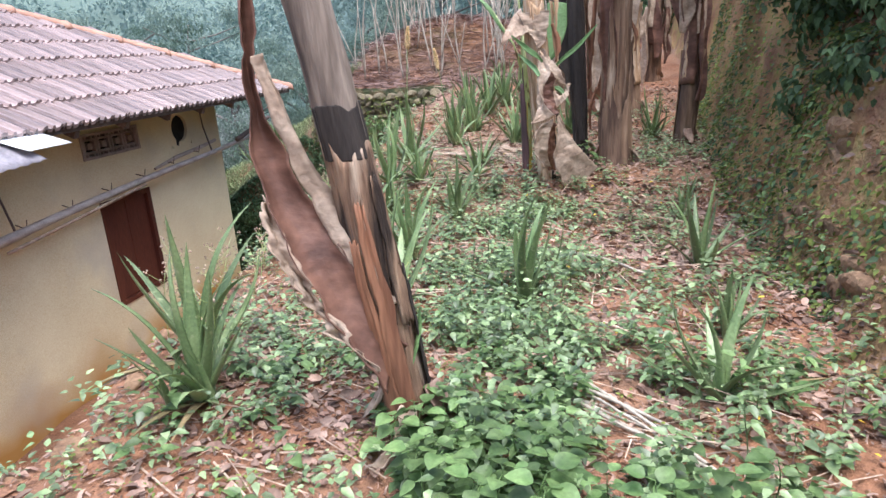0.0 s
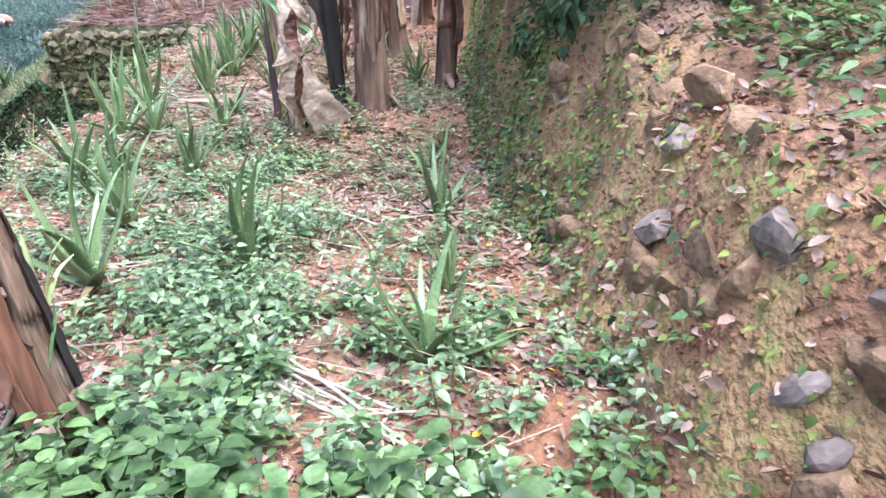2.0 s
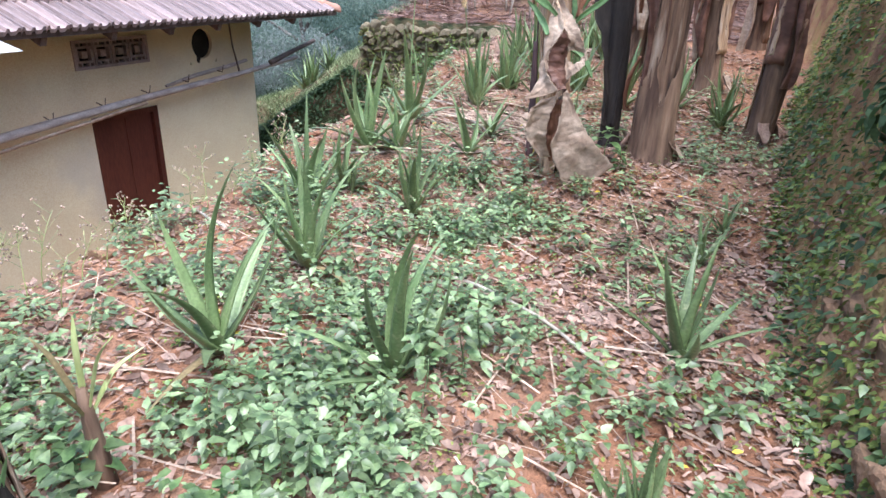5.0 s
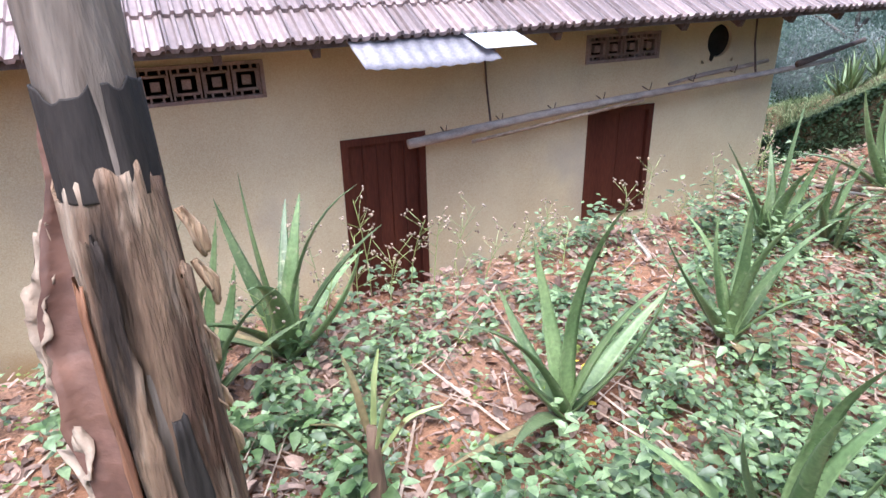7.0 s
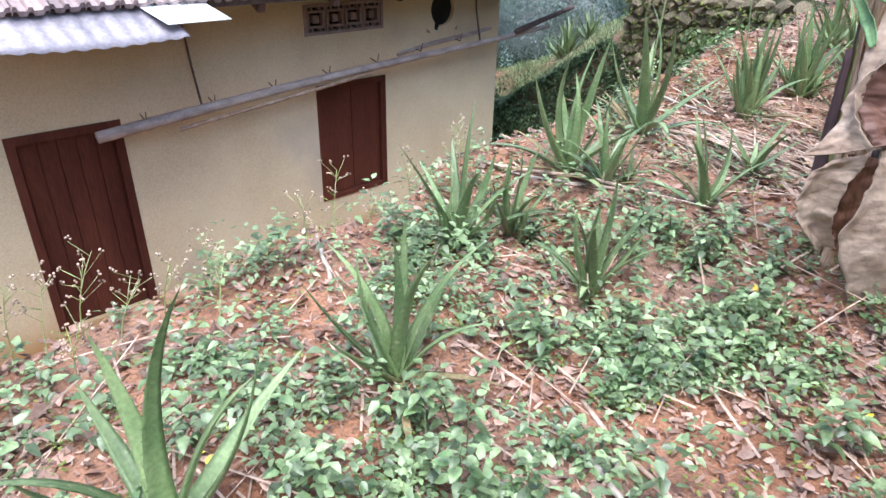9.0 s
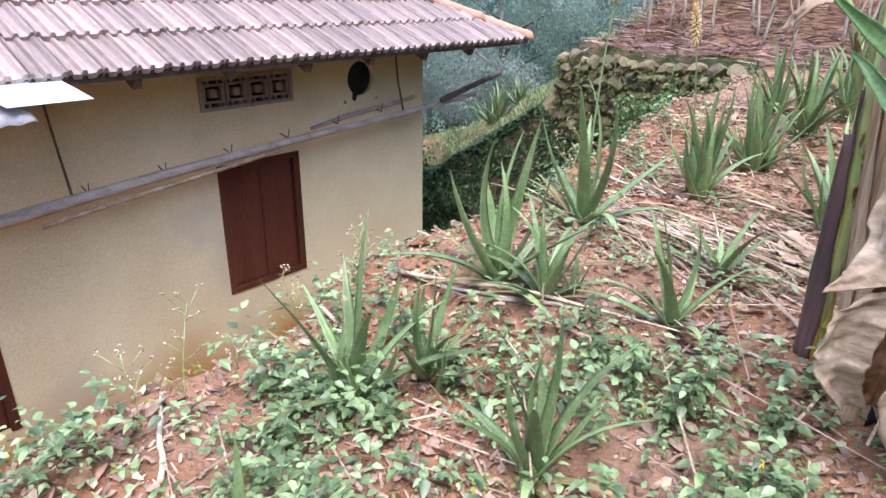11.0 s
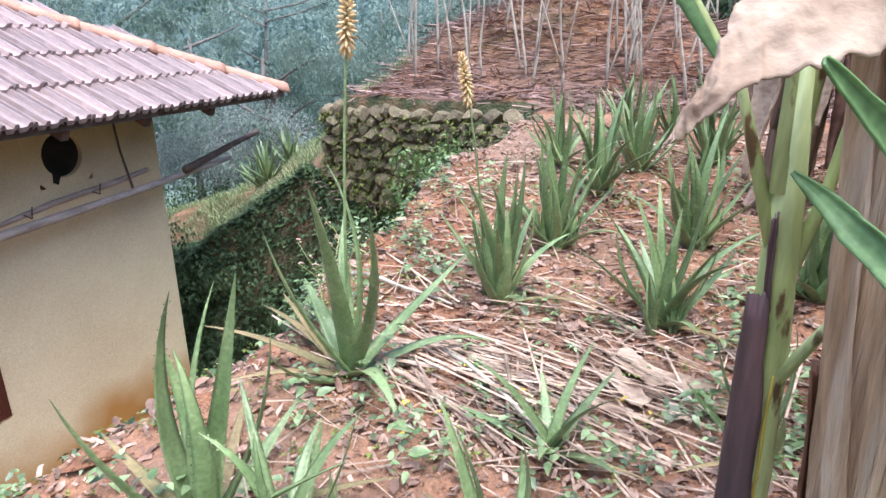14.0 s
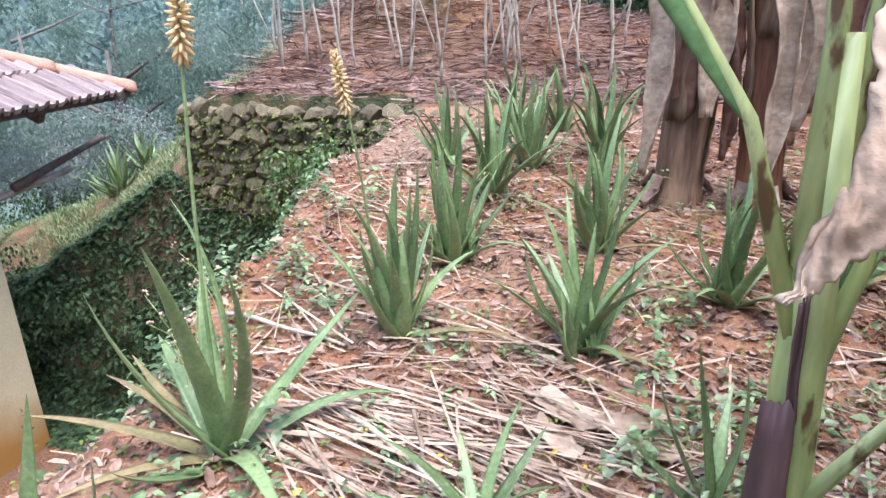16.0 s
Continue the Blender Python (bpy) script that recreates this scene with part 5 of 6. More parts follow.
def scatter(name, proto, pos, yaw, tilt, roll, size, mat, label, category, width=None):
    """Many copies of one small shape in a single mesh."""
    v0, f0 = proto
    n, k = len(pos), len(v0)
    cy, sy, ct, st, cr, sr = np.cos(yaw), np.sin(yaw), np.cos(tilt), np.sin(tilt), np.cos(roll), np.sin(roll)
    v = np.repeat(v0[None], n, 0) * size[:, None, None]
    if width is not None:
        v[:, :, 1] *= width[:, None]
        v[:, :, 2] *= width[:, None]
    y, z = v[:, :, 1] * cr[:, None] - v[:, :, 2] * sr[:, None], v[:, :, 1] * sr[:, None] + v[:, :, 2] * cr[:, None]
    x = v[:, :, 0] * ct[:, None] - z * st[:, None]
    z = v[:, :, 0] * st[:, None] + z * ct[:, None]
    xx, yy = x * cy[:, None] - y * sy[:, None], x * sy[:, None] + y * cy[:, None]
    out = np.stack([xx, yy, z], -1) + np.asarray(pos)[:, None, :]
    lens = np.array([len(f) for f in f0])
    flat = np.concatenate([np.array(f) for f in f0])
    loops = (flat[None] + (np.arange(n) * k)[:, None]).ravel()
    tot = np.tile(lens, n)
    me = bpy.data.meshes.new(name)
    me.vertices.add(n * k)
    me.vertices.foreach_set("co", out.reshape(-1))
    me.loops.add(len(loops))
    me.loops.foreach_set("vertex_index", loops.astype(np.int32))
    me.polygons.add(len(tot))
    me.polygons.foreach_set("loop_start", (np.cumsum(tot) - tot).astype(np.int32))
    me.update(calc_edges=True)
    me.materials.append(mat)
    return tagged(new(name, me), label, category, kind="stuff")


def around(n, x0, x1, y0, y1, density):
    """Points over the garden, kept by a density from 0 to 1."""
    x, y = rng.uniform(x0, x1, n), rng.uniform(y0, y1, n)
    keep = rng.random(n) < density(x, y)
    return x[keep], y[keep]


def bump2(x, y, cx, cy, rx, ry):
    return np.exp(-((x - cx) / rx) ** 2 - ((y - cy) / ry) ** 2)


def weeds_density(x, y):
    d = 0.9 * bump2(x, y, 1.5, 3.2, 1.0, 1.3) + 0.55 * bump2(x, y, 2.1, 2.3, 0.9, 0.7) + 0.8 * bump2(x, y, 1.2, 4.2, 0.5, 0.5) + 1.7 * bump2(x, y, 1.2, 5.8, 0.4, 0.5) + 0.28 * bump2(x, y, 0.3, 4.6, 0.8, 1.2) + 0.25 * bump2(x, y, 0.4, 2.6, 0.7, 0.8)
    d += 0.75 * bump2(x, y, -0.3, 5.5, 0.4, 0.7) + 0.6 * bump2(x, y, -0.5, 8.6, 0.3, 0.9) + 0.30 * bump2(x, y, 1.4, 7.9, 0.5, 0.4) + 0.25 * bump2(x, y, 2.0, 5.4, 0.7, 0.8) + 0.25 * bump2(x, y, 2.6, 7.2, 0.4, 1.0) + 0.35 * bump2(x, y, 0.4, 5.4, 0.5, 0.4)
    d += 1.3 * bump2(x, y, 1.05, 6.35, 0.40, 0.28) + 0.8 * bump2(x, y, -0.15, 6.1, 0.4, 0.25) + 0.9 * bump2(x, y, 1.3, 4.0, 0.45, 0.55) + 0.7 * bump2(x, y, 0.95, 4.5, 0.3, 0.3) + 0.5 * bump2(x, y, 2.0, 6.0, 0.5, 0.3)
    d = 0.85 * d + 0.07
    d *= np.clip(0.38 + 1.35 * (wob(x, y, 5.3) + 0.9 * wob(x, y, 15.0, 2.0)), 0.05, 1.3)
    d = d * (1 - 0.95 * bump2(x, y, 0.45, 2.05, 0.65, 0.45)) * (1 - 0.8 * bump2(x, y, 1.05, 2.35, 0.3, 0.3))
    return np.clip(d, 0, 1) * (x > edge_x(y) - 0.1) * (x < foot_x(y) + 0.1)


def plants(n, density, box, leaf, height, mat, name, label, per=8):
    x, y = around(n, *box, density)
    z = land(x, y)
    h = height * rng.uniform(0.35, 1.15, len(x))
    pos, yaw, tilt, size = [], [], [], []
    for k in range(per):
        t = 0.3 + 0.7 * (k / (per - 1)) ** 0.7
        a = (k % 2) * math.pi + (k // 2) * 1.57 + rng.uniform(-0.5, 0.5, len(x)) + x * 50
        lean = 0.02 * rng.standard_normal(len(x))
        pos.append(np.stack([x + lean + 0.012 * np.cos(a), y + lean + 0.012 * np.sin(a), z + h * t], -1))
        yaw.append(a)
        tilt.append(rng.uniform(-0.5, 0.35, len(x)) + 0.35 * (t - 0.5))
        size.append(leaf * rng.uniform(0.55, 1.2, len(x)) * (1.1 - 0.45 * (t - 0.35)))
    pos, yaw, tilt, size = np.concatenate(pos), np.concatenate(yaw), np.concatenate(tilt), np.concatenate(size)
    return scatter(name, LEAF, pos, yaw, tilt, rng.uniform(-0.4, 0.4, len(yaw)), size, mat, label, "weeds")


BOX = (-0.9, 3.3, -0.5, 10.5)
plants(21000, weeds_density, BOX, 0.038, 0.10, M_MINT, "weeds", "low pale green broad-leaved weeds carpeting the garden")
plants(6500, weeds_density, BOX, 0.058, 0.23, M_MINT, "tall_weeds", "taller pale green weeds among the aloes", 9)
plants(4200, lambda x, y: weeds_density(x, y) * (y < 3.2), BOX, 0.072, 0.20, M_WEED, "path_weeds", "fresh green broad-leaved weeds beside the path", 9)
plants(5200, lambda x, y: np.clip(0.16 + 0.4 * weeds_density(x, y), 0, 1), (-0.9, 3.1, 1.2, 10.5), 0.024, 0.06, M_MOSSG, "fine_weeds", "fine yellowish-green weeds")


# larger weeds near the path, each a plant of its own
def big_weed(seed, mt, label, group, h, leaf, count, broad):
    random.seed(500 + seed)
    ob = new("weed_plant")
    tagged(ob, label, "weed", group)
    h = h * U(0.85, 1.15)
    part("stem", Shape().tube([(0.02 * math.sin(4 * t + seed), 0.015 * t, 0.97 * h * t) for t in np.linspace(0, 1, 6)], [0.004, 0.0037, 0.0034, 0.003, 0.0024, 0.0012], 5), mt, ob)
    for k in range(count):
        t = 0.22 + 0.78 * (k / (count - 1)) ** 0.75
        a = (k % 2) * math.pi + (k // 2) * 1.57 + U(-0.35, 0.35)
        l = leaf * U(0.75, 1.15) * (1.2 - 0.5 * t)
        s, rows = Shape(), []
        tilt = U(-0.35, 0.35) + 0.35 * (t - 0.5)
        for i in range(7):
            f = i / 6
            w = l * broad * (math.sin(math.pi * min(f ** 0.7 * 0.95 + 0.05, 1)) ** 0.8)
            c = Vector((0.012 + l * 0.25 + l * f * math.cos(tilt), 0, l * f * math.sin(tilt) - 0.3 * l * f * f))
            rows.append([(c.x, w * u, c.z + 0.22 * abs(u) * w) for u in (-1, -0.5, 0, 0.5, 1)])
        s.grid(rows)
        s.tube([(0, 0, 0), (0.012 + l * 0.25, 0, 0)], [0.0018, 0.0014], 4)
        m = pose(0.02 * math.sin(4 * t + seed), 0.015 * t, 0.97 * h * t, 0, 0, math.degrees(a))
        s.v = [tuple(m @ Vector(q)) for q in s.v]
        part("leaf", s, mt, ob)
    return ob


def plant_out(kinds, spots, lo, hi):
    for k, (x, y) in enumerate(spots):
        m = pose(x, y, land_at(x, y) - 0.01, U(-9, 9), U(-9, 9), U(0, 360)) @ Matrix.Scale(U(lo, hi), 4)
        if k < len(kinds):
            kinds[k].matrix_world = m
        else:
            copy_thing(kinds[k % len(kinds)], m)


random.seed(9)
heart = [big_weed(k, M_WEED, "soft heart-leaved green weed with paired leaves", "large weeds by the path", 0.25, 0.105, 11, 0.40) for k in range(5)]
spots = [(U(1.35, 2.9), U(1.35, 2.45)) for k in range(44)] + [(U(1.3, 1.75), U(1.9, 2.45)) for k in range(16)] + [(1.24, 2.56), (1.31, 2.62), (1.27, 2.50)] + [(U(1.0, 1.5), U(2.4, 2.8)) for k in range(6)] + [(1.75, 6.75), (1.88, 6.85), (2.0, 6.7)]
plant_out(heart, spots, 0.7, 1.1)
tall = [big_weed(20 + k, M_MINT, "tall pale green weed with pointed paired leaves", "tall weeds among the aloes", 0.30, 0.07, 14, 0.33) for k in range(5)]
spots = [(U(1.05, 2.0), U(3.3, 4.3)) for k in range(34)] + [(U(0.75, 1.4), U(4.1, 4.8)) for k in range(16)] + [(U(0.8, 1.4), U(6.15, 6.6)) for k in range(14)] + [(U(-0.4, 0.1), U(5.9, 6.3)) for k in range(7)] + [(U(2.2, 2.9), U(2.5, 3.2)) for k in range(8)]
plant_out(tall, spots, 0.65, 1.05)


def litter_density(x, y):
    d = 0.35 + 0.6 * bump2(x, y, 2.75, 4.4, 0.35, 1.8) + 0.5 * bump2(x, y, 1.6, 5.3, 0.9, 0.7) + 0.35 * bump2(x, y, 0.5, 7.2, 1.2, 0.8) + 0.4 * bump2(x, y, 2.3, 7.5, 0.6, 2.5) + 0.4 * bump2(x, y, 0.4, 3.4, 0.6, 0.6) + 0.5 * bump2(x, y, 1.0, 2.4, 0.4, 0.5)
    d = d * (1 - 0.75 * bump2(x, y, 0.6, 7.1, 0.7, 0.35)) * (1 - 0.6 * bump2(x, y, -0.1, 7.0, 0.5, 0.4))
    return np.clip(d * (0.7 + 0.5 * wob(x, y, 4.0, 3.0)), 0, 1) * (x > edge_x(y) - 0.15) * (x < foot_x(y) + 0.12)


x, y = around(62000, -0.9, 3.3, -1.2, 12, litter_density)
n = len(x)
scatter("leaf_litter", CURL, np.stack([x, y, land(x, y) + rng.uniform(0.0, 0.02, n)], -1), rng.uniform(0, 6.28, n), rng.uniform(-0.35, 0.35, n), rng.uniform(-0.9, 0.9, n), 0.018 + 0.066 * rng.random(n) ** 2.2, M_LITTER, "brown fallen leaves strewn over the soil", "leaf litter")
x, y = around(60000, -0.9, 3.3, 0.5, 12, lambda x, y: np.clip(0.25 + litter_density(x, y), 0, 1) * (x > edge_x(y) - 0.1) * (x < foot_x(y) + 0.1))
n = len(x)
scatter("litter_bits", STRIP, np.stack([x, y, land(x, y) + rng.uniform(0.004, 0.016, n)], -1), rng.uniform(0, 6.28, n), rng.normal(0, 0.25, n), rng.uniform(-0.8, 0.8, n), rng.uniform(0.015, 0.06, n), M_LITTER, "small brown bits of leaf and stalk over the soil", "leaf litter", rng.uniform(0.08, 0.4, n))
x, y = around(120, 0.2, 3.0, 2.5, 8.5, lambda x, y: np.full(len(x), 0.6))
n = len(x)
scatter("yellow_leaves", CURL, np.stack([x, y, land(x, y) + 0.03], -1), rng.uniform(0, 6.28, n), rng.uniform(-0.2, 0.4, n), rng.uniform(-0.5, 0.5, n), rng.uniform(0.02, 0.05, n), M_YELLOW, "a few bright yellow fallen leaves", "leaf litter")
x, y = around(3200, -0.6, 2.6, 2.2, 11.5, lambda x, y: np.clip(0.30 - 0.3 * bump2(x, y, 0.5, 7.1, 0.6, 0.4) + 0.6 * smooth01((y - 6.3) / 0.8) * (0.6 + 0.5 * wob(x, y, 3.0)), 0, 1) * (x > edge_x(y) + 0.4) * (x < foot_x(y)))
n = len(x)
ln = 0.12 + 0.75 * rng.random(n) ** 1.6
scatter("straw", STRIP, np.stack([x - ln * 0.4, y, land(x, y) + rng.uniform(0.01, 0.035, n)], -1), rng.normal(-0.35, 0.75, n), rng.normal(0, 0.03, n), rng.uniform(-0.6, 0.6, n), ln, M_STRAW, "dry straw-like aloe leaves and stalks on the soil", "straw", np.clip(rng.uniform(0.004, 0.010, n) / ln, 0, 0.12))

n = 120
x, y = rng.normal(0.55, 0.38, n), rng.normal(7.88, 0.20, n)
ln = rng.uniform(0.25, 0.8, n)
scatter("straw_mat", STRIP, np.stack([x - ln * 0.45, y, land(x, y) + rng.uniform(0.015, 0.045, n)], -1), rng.normal(-0.28, 0.22, n), rng.normal(0, 0.025, n), rng.uniform(-0.5, 0.5, n), ln, M_STRAW, "mat of pale dry stalks lying side by side", "straw", rng.uniform(0.008, 0.02, n))

# ivy, moss and weeds on the uphill bank
for n, lo, hi, mt, name, lab in ((25000, 0.02, 0.045, M_MOSSG, "bank_creeper", "yellow-green creeper and moss on the earth bank"), (5500, 0.03, 0.065, M_TREE, "bank_ivy", "dark green small-leaved ivy over the earth bank"), (5500, 0.025, 0.06, M_WEED, "bank_sprouts", "fresh green sprouts on the earth bank")):
    y = 1.0 + 10.0 * rng.random(n) ** 1.15
    x = foot_x(y) + rng.uniform(-0.08, 0.50, n)
    back = smooth01((y - 3.5) / 0.9)
    keep = rng.random(n) < np.clip((0.02 if mt is M_TREE else 0.08) + (0.9 if mt is M_TREE else 0.6) * back * (0.55 + 0.7 * wob(x * 2 + len(name), y, 4.5)), 0, 1)
    x, y = x[keep], y[keep]
    n = len(x)
    scatter(name, LEAF, np.stack([x - rng.uniform(0.0, 0.05, n), y, land(x, y) + rng.uniform(0, 0.03, n)], -1), rng.uniform(2.0, 4.3, n), rng.uniform(-1.2, 0.3, n), rng.uniform(-0.6, 0.6, n), rng.uniform(lo, hi, n), mt, lab, "creeper")
x, y = around(34000, 3.45, 8.0, 0.5, 9.0, lambda x, y: np.clip(0.08 + 0.85 * smooth01((x - 3.6) / 0.4) * smooth01((y - 2.7) / 0.8) + 0.4 * smooth01((x - 4.3) / 0.4) + 0.15 * wob(x, y, 3.0), 0, 1) * smooth01((8.0 - x) / 2.5) * smooth01((y - 0.5) / 1.5))
n = len(x)
scatter("bank_weeds", LEAF, np.stack([x, y, land(x, y) + rng.uniform(0.0, 0.22, n)], -1), rng.uniform(0, 6.28, n), rng.uniform(-0.6, 0.5, n), rng.uniform(-0.4, 0.4, n), rng.uniform(0.04, 0.09, n), M_WEED, "green undergrowth on top of the bank", "weeds")


def leaf_mass(name, blobs, count, size, mat, label, category, lo=0.55):
    """Leaves gathered in uneven clumps; blobs are (x, y, z, rx, ry, rz)."""
    b = np.array(blobs)
    w = (b[:, 3] * b[:, 4] + b[:, 3] * b[:, 5] + b[:, 4] * b[:, 5])
    i = rng.choice(len(b), count, p=w / w.sum())
    d = rng.standard_normal((count, 3))
    d /= np.linalg.norm(d, axis=1)[:, None]
    r = rng.uniform(lo, 1.12, count)
    p = b[i, :3] + d * b[i, 3:] * r[:, None]
    return scatter(name, LEAF, p, np.arctan2(d[:, 1], d[:, 0]) + rng.normal(0, 0.7, count), np.arcsin(d[:, 2]) - math.pi / 2 + rng.normal(0.35, 0.38, count), rng.normal(0, 0.35, count), size * rng.uniform(0.6, 1.3, count), mat, label, category)


# dark shrub overhanging the bank
blobs = [(3.42 + rng.uniform(-0.22, 0.9), 4.9 + rng.uniform(-0.8, 1.4), 1.32 + rng.uniform(-0.30, 1.2), *rng.uniform(0.16, 0.36, 3)) for k in range(44)]
blobs += [(rng.uniform(3.7, 5.4), rng.uniform(4.2, 5.8), rng.uniform(1.45, 2.3), *rng.uniform(0.2, 0.4, 3)) for k in range(26)]
leaf_mass("shrub", blobs, 23000, 0.07, M_TREE, "dark green leafy shrub overhanging the bank", "shrub")
blobs = [(rng.uniform(4.2, 10), rng.uniform(3, 14), 2.5 + rng.uniform(-0.2, 1.9), *rng.uniform(0.3, 0.8, 3)) for k in range(70)]
leaf_mass("hedge", blobs, 14000, 0.11, M_TREE, "dark undergrowth behind the bank", "shrub")
# greenery at the foot of the terrace wall and down the dark hollow
blobs = [(rng.uniform(-1.9, -0.7), rng.uniform(11.4, 12.3), rng.uniform(-0.3, 0.35), *rng.uniform(0.12, 0.28, 3)) for k in range(16)]
leaf_mass("wall_ferns", blobs, 2600, 0.05, M_WEED, "bright green ferns at the foot of the stone wall", "fern")
blobs = [(rng.uniform(-5.6, -1.2), rng.uniform(11.3, 12.2), rng.uniform(-2.4, -1.0), *rng.uniform(0.15, 0.35, 3)) for k in range(60)]
leaf_mass("hollow_shrub", blobs, 9000, 0.055, M_TREE, "dark foliage filling the hollow beside the house", "shrub")
n = 26000
x, y = rng.uniform(-6.0, -0.8, n), rng.uniform(10.9, 12.5, n)
scatter("hollow_creeper", LEAF, np.stack([x, y, land(x, y) + 0.02], -1), rng.uniform(3.6, 5.8, n), rng.uniform(-1.0, 0.4, n), rng.uniform(-0.6, 0.6, n), rng.uniform(0.04, 0.10, n), M_TREE, "dark creeper on the earth face of the hollow", "creeper")
n = 38000
x, y = rng.uniform(-8.5, -2.9, n), rng.uniform(11.6, 14.6, n)
scatter("ridge_grass", STRIP, np.stack([x, y, land(x, y)], -1), rng.uniform(0, 6.28, n), rng.uniform(0.5, 1.3, n), rng.uniform(-0.5, 0.5, n), rng.uniform(0.03, 0.09, n) * (1.0 + 0.9 * np.clip(wob(x, y, 4.0) + 0.5 * wob(x, y, 11.0, 1.0), -0.6, 1)), M_RIDGE_GRASS, "pale green grass on the earth ridge", "grass", rng.uniform(0.05, 0.09, n))
n = 26000
x, y = rng.uniform(-3.2, 3.0, n), rng.uniform(12.4, 19, n)
scatter("terrace_straw", STRIP, np.stack([x, y, land(x, y) + 0.02], -1), rng.uniform(0, 6.28, n), rng.normal(0.05, 0.12, n), rng.uniform(-0.6, 0.6, n), rng.uniform(0.08, 0.38, n), M_MOUND, "reddish-brown dry litter on the terrace", "leaf litter", rng.uniform(0.02, 0.06, n))


# clods and pebbles that roughen the earth bank, and small stones at its foot
PEB = (np.array([(1, 0, 0), (-0.9, 0.2, 0), (0, 1, 0.1), (0.1, -0.9, 0), (0.1, 0, 0.8), (0, 0.1, -0.7)], float), [(0, 2, 4), (2, 1, 4), (1, 3, 4), (3, 0, 4), (2, 0, 5), (1, 2, 5), (3, 1, 5), (0, 3, 5)])
n = 3800
y = rng.uniform(0.6, 5.2, n)
x = foot_x(y) + rng.uniform(-0.05, 0.75, n)
scatter("bank_clods", PEB, np.stack([x, y, land(x, y)], -1), rng.uniform(0, 6.28, n), rng.uniform(-1, 1, n), rng.uniform(-1, 1, n), rng.uniform(0.004, 0.02, n), M_SOIL, "crumbling red clods on the earth bank", "clods")
n = 5200
x, y = rng.uniform(-0.8, 3.0, n), rng.uniform(1.0, 11.5, n)
k = x > edge_x(y) - 0.1
x, y = x[k], y[k]
n = len(x)
scatter("soil_crumbs", PEB, np.stack([x, y, land(x, y)], -1), rng.uniform(0, 6.28, n), rng.uniform(-1, 1, n), rng.uniform(-1, 1, n), rng.uniform(0.004, 0.018, n), M_SOIL, "crumbs of red soil", "clods")


# tall thin weeds with tiny pale flowers on the garden edge
def seed_weed(x, y, h, seed):
    random.seed(900 + seed)
    ob = empty("flowering_weed", x, y, land_at(x, y) - 0.01, "wispy weed with tiny pale flower heads", "weed", "wispy weeds on the edge")
    lx, ly = U(-0.12, 0.12), U(-0.12, 0.12)
    part("stem", Shape().tube([(lx * t * t, ly * t * t, h * t) for t in np.linspace(0, 1, 6)], [0.003, 0.0028, 0.0025, 0.002, 0.0018, 0.0012], 5), M_GREENST, ob)
    f = Shape()
    for b in range(12):
        t, a, l = U(0.35, 1), U(0, 6.28), U(0.03, 0.10)
        p = Vector((lx * t * t, ly * t * t, h * t))
        e = p + Vector((math.cos(a) * l, math.sin(a) * l, l * U(0.4, 1.2)))
        part("twig", Shape().tube([p, e], [0.0015, 0.001], 4), M_GREENST, ob)
        for q in range(3):
            c = e + Vector((U(-0.012, 0.012), U(-0.012, 0.012), U(-0.01, 0.012)))
            f.tube([c, c + Vector((0.002, 0, 0.005)), c + Vector((0, 0, 0.010))], [0.002, 0.006, 0.002], 5)
    tagged(part("flower_head", f, M_STRAW, ob, "tiny pale flower heads"), kind="stuff")


random.seed(55)
for k, (x, y, h) in enumerate(((-0.38, 3.3, 0.45), (-0.42, 3.55, 0.5), (-0.40, 3.75, 0.4), (-0.3, 3.45, 0.35), (-0.45, 4.0, 0.4), (-0.5, 5.1, 0.3), (-0.55, 5.3, 0.35), (-0.62, 5.9, 0.35), (-0.6, 6.2, 0.4), (-0.7, 6.4, 0.3), (0.1, 3.0, 0.35), (-0.1, 3.25, 0.4), (-0.45, 8.0, 0.4), (-0.5, 8.3, 0.35), (-0.3, 7.75, 0.35), (-0.35, 3.85, 0.35), (-0.3, 4.1, 0.3), (-0.28, 3.6, 0.3), (-0.35, 4.3, 0.32), (-0.2, 3.9, 0.28), (-0.45, 4.55, 0.3), (-0.5, 5.5, 0.25), (-0.15, 4.45, 0.25))):
    seed_weed(x + 0.05, y, h, k)


n = 3000
y = rng.uniform(1.0, 6.0, n)
x = foot_x(y) + rng.uniform(0.0, 1.3, n)
scatter("bank_litter", CURL, np.stack([x, y, land(x, y) + 0.01], -1), rng.uniform(0, 6.28, n), rng.uniform(-0.6, 0.6, n), rng.uniform(-0.9, 0.9, n), rng.uniform(0.02, 0.07, n), M_LITTER, "brown fallen leaves caught on the bank", "leaf litter")
n = 14000
y = rng.uniform(6.5, 12.4, n)
x = edge_x(y) - rng.uniform(0.05, 1.1, n)
scatter("edge_creeper", LEAF, np.stack([x, y, land(x, y) + 0.02], -1), rng.uniform(2.0, 4.4, n), rng.uniform(-1.0, 0.4, n), rng.uniform(-0.6, 0.6, n), rng.uniform(0.03, 0.07, n), M_TREE, "creeper hanging down the garden edge", "creeper")
n = 2600
x = rng.uniform(-3.3, -0.5, n)
y = 12.55 - 0.153 * (x + 3.3) - rng.uniform(0.12, 0.17, n)
scatter("wall_moss", LEAF, np.stack([x, y, rng.uniform(-0.55, 0.7, n)], -1), rng.uniform(3.9, 5.5, n), rng.uniform(-1.2, 0.2, n), rng.uniform(-0.8, 0.8, n), rng.uniform(0.015, 0.04, n), M_MOSSG, "moss and tiny plants on the stone wall", "moss")


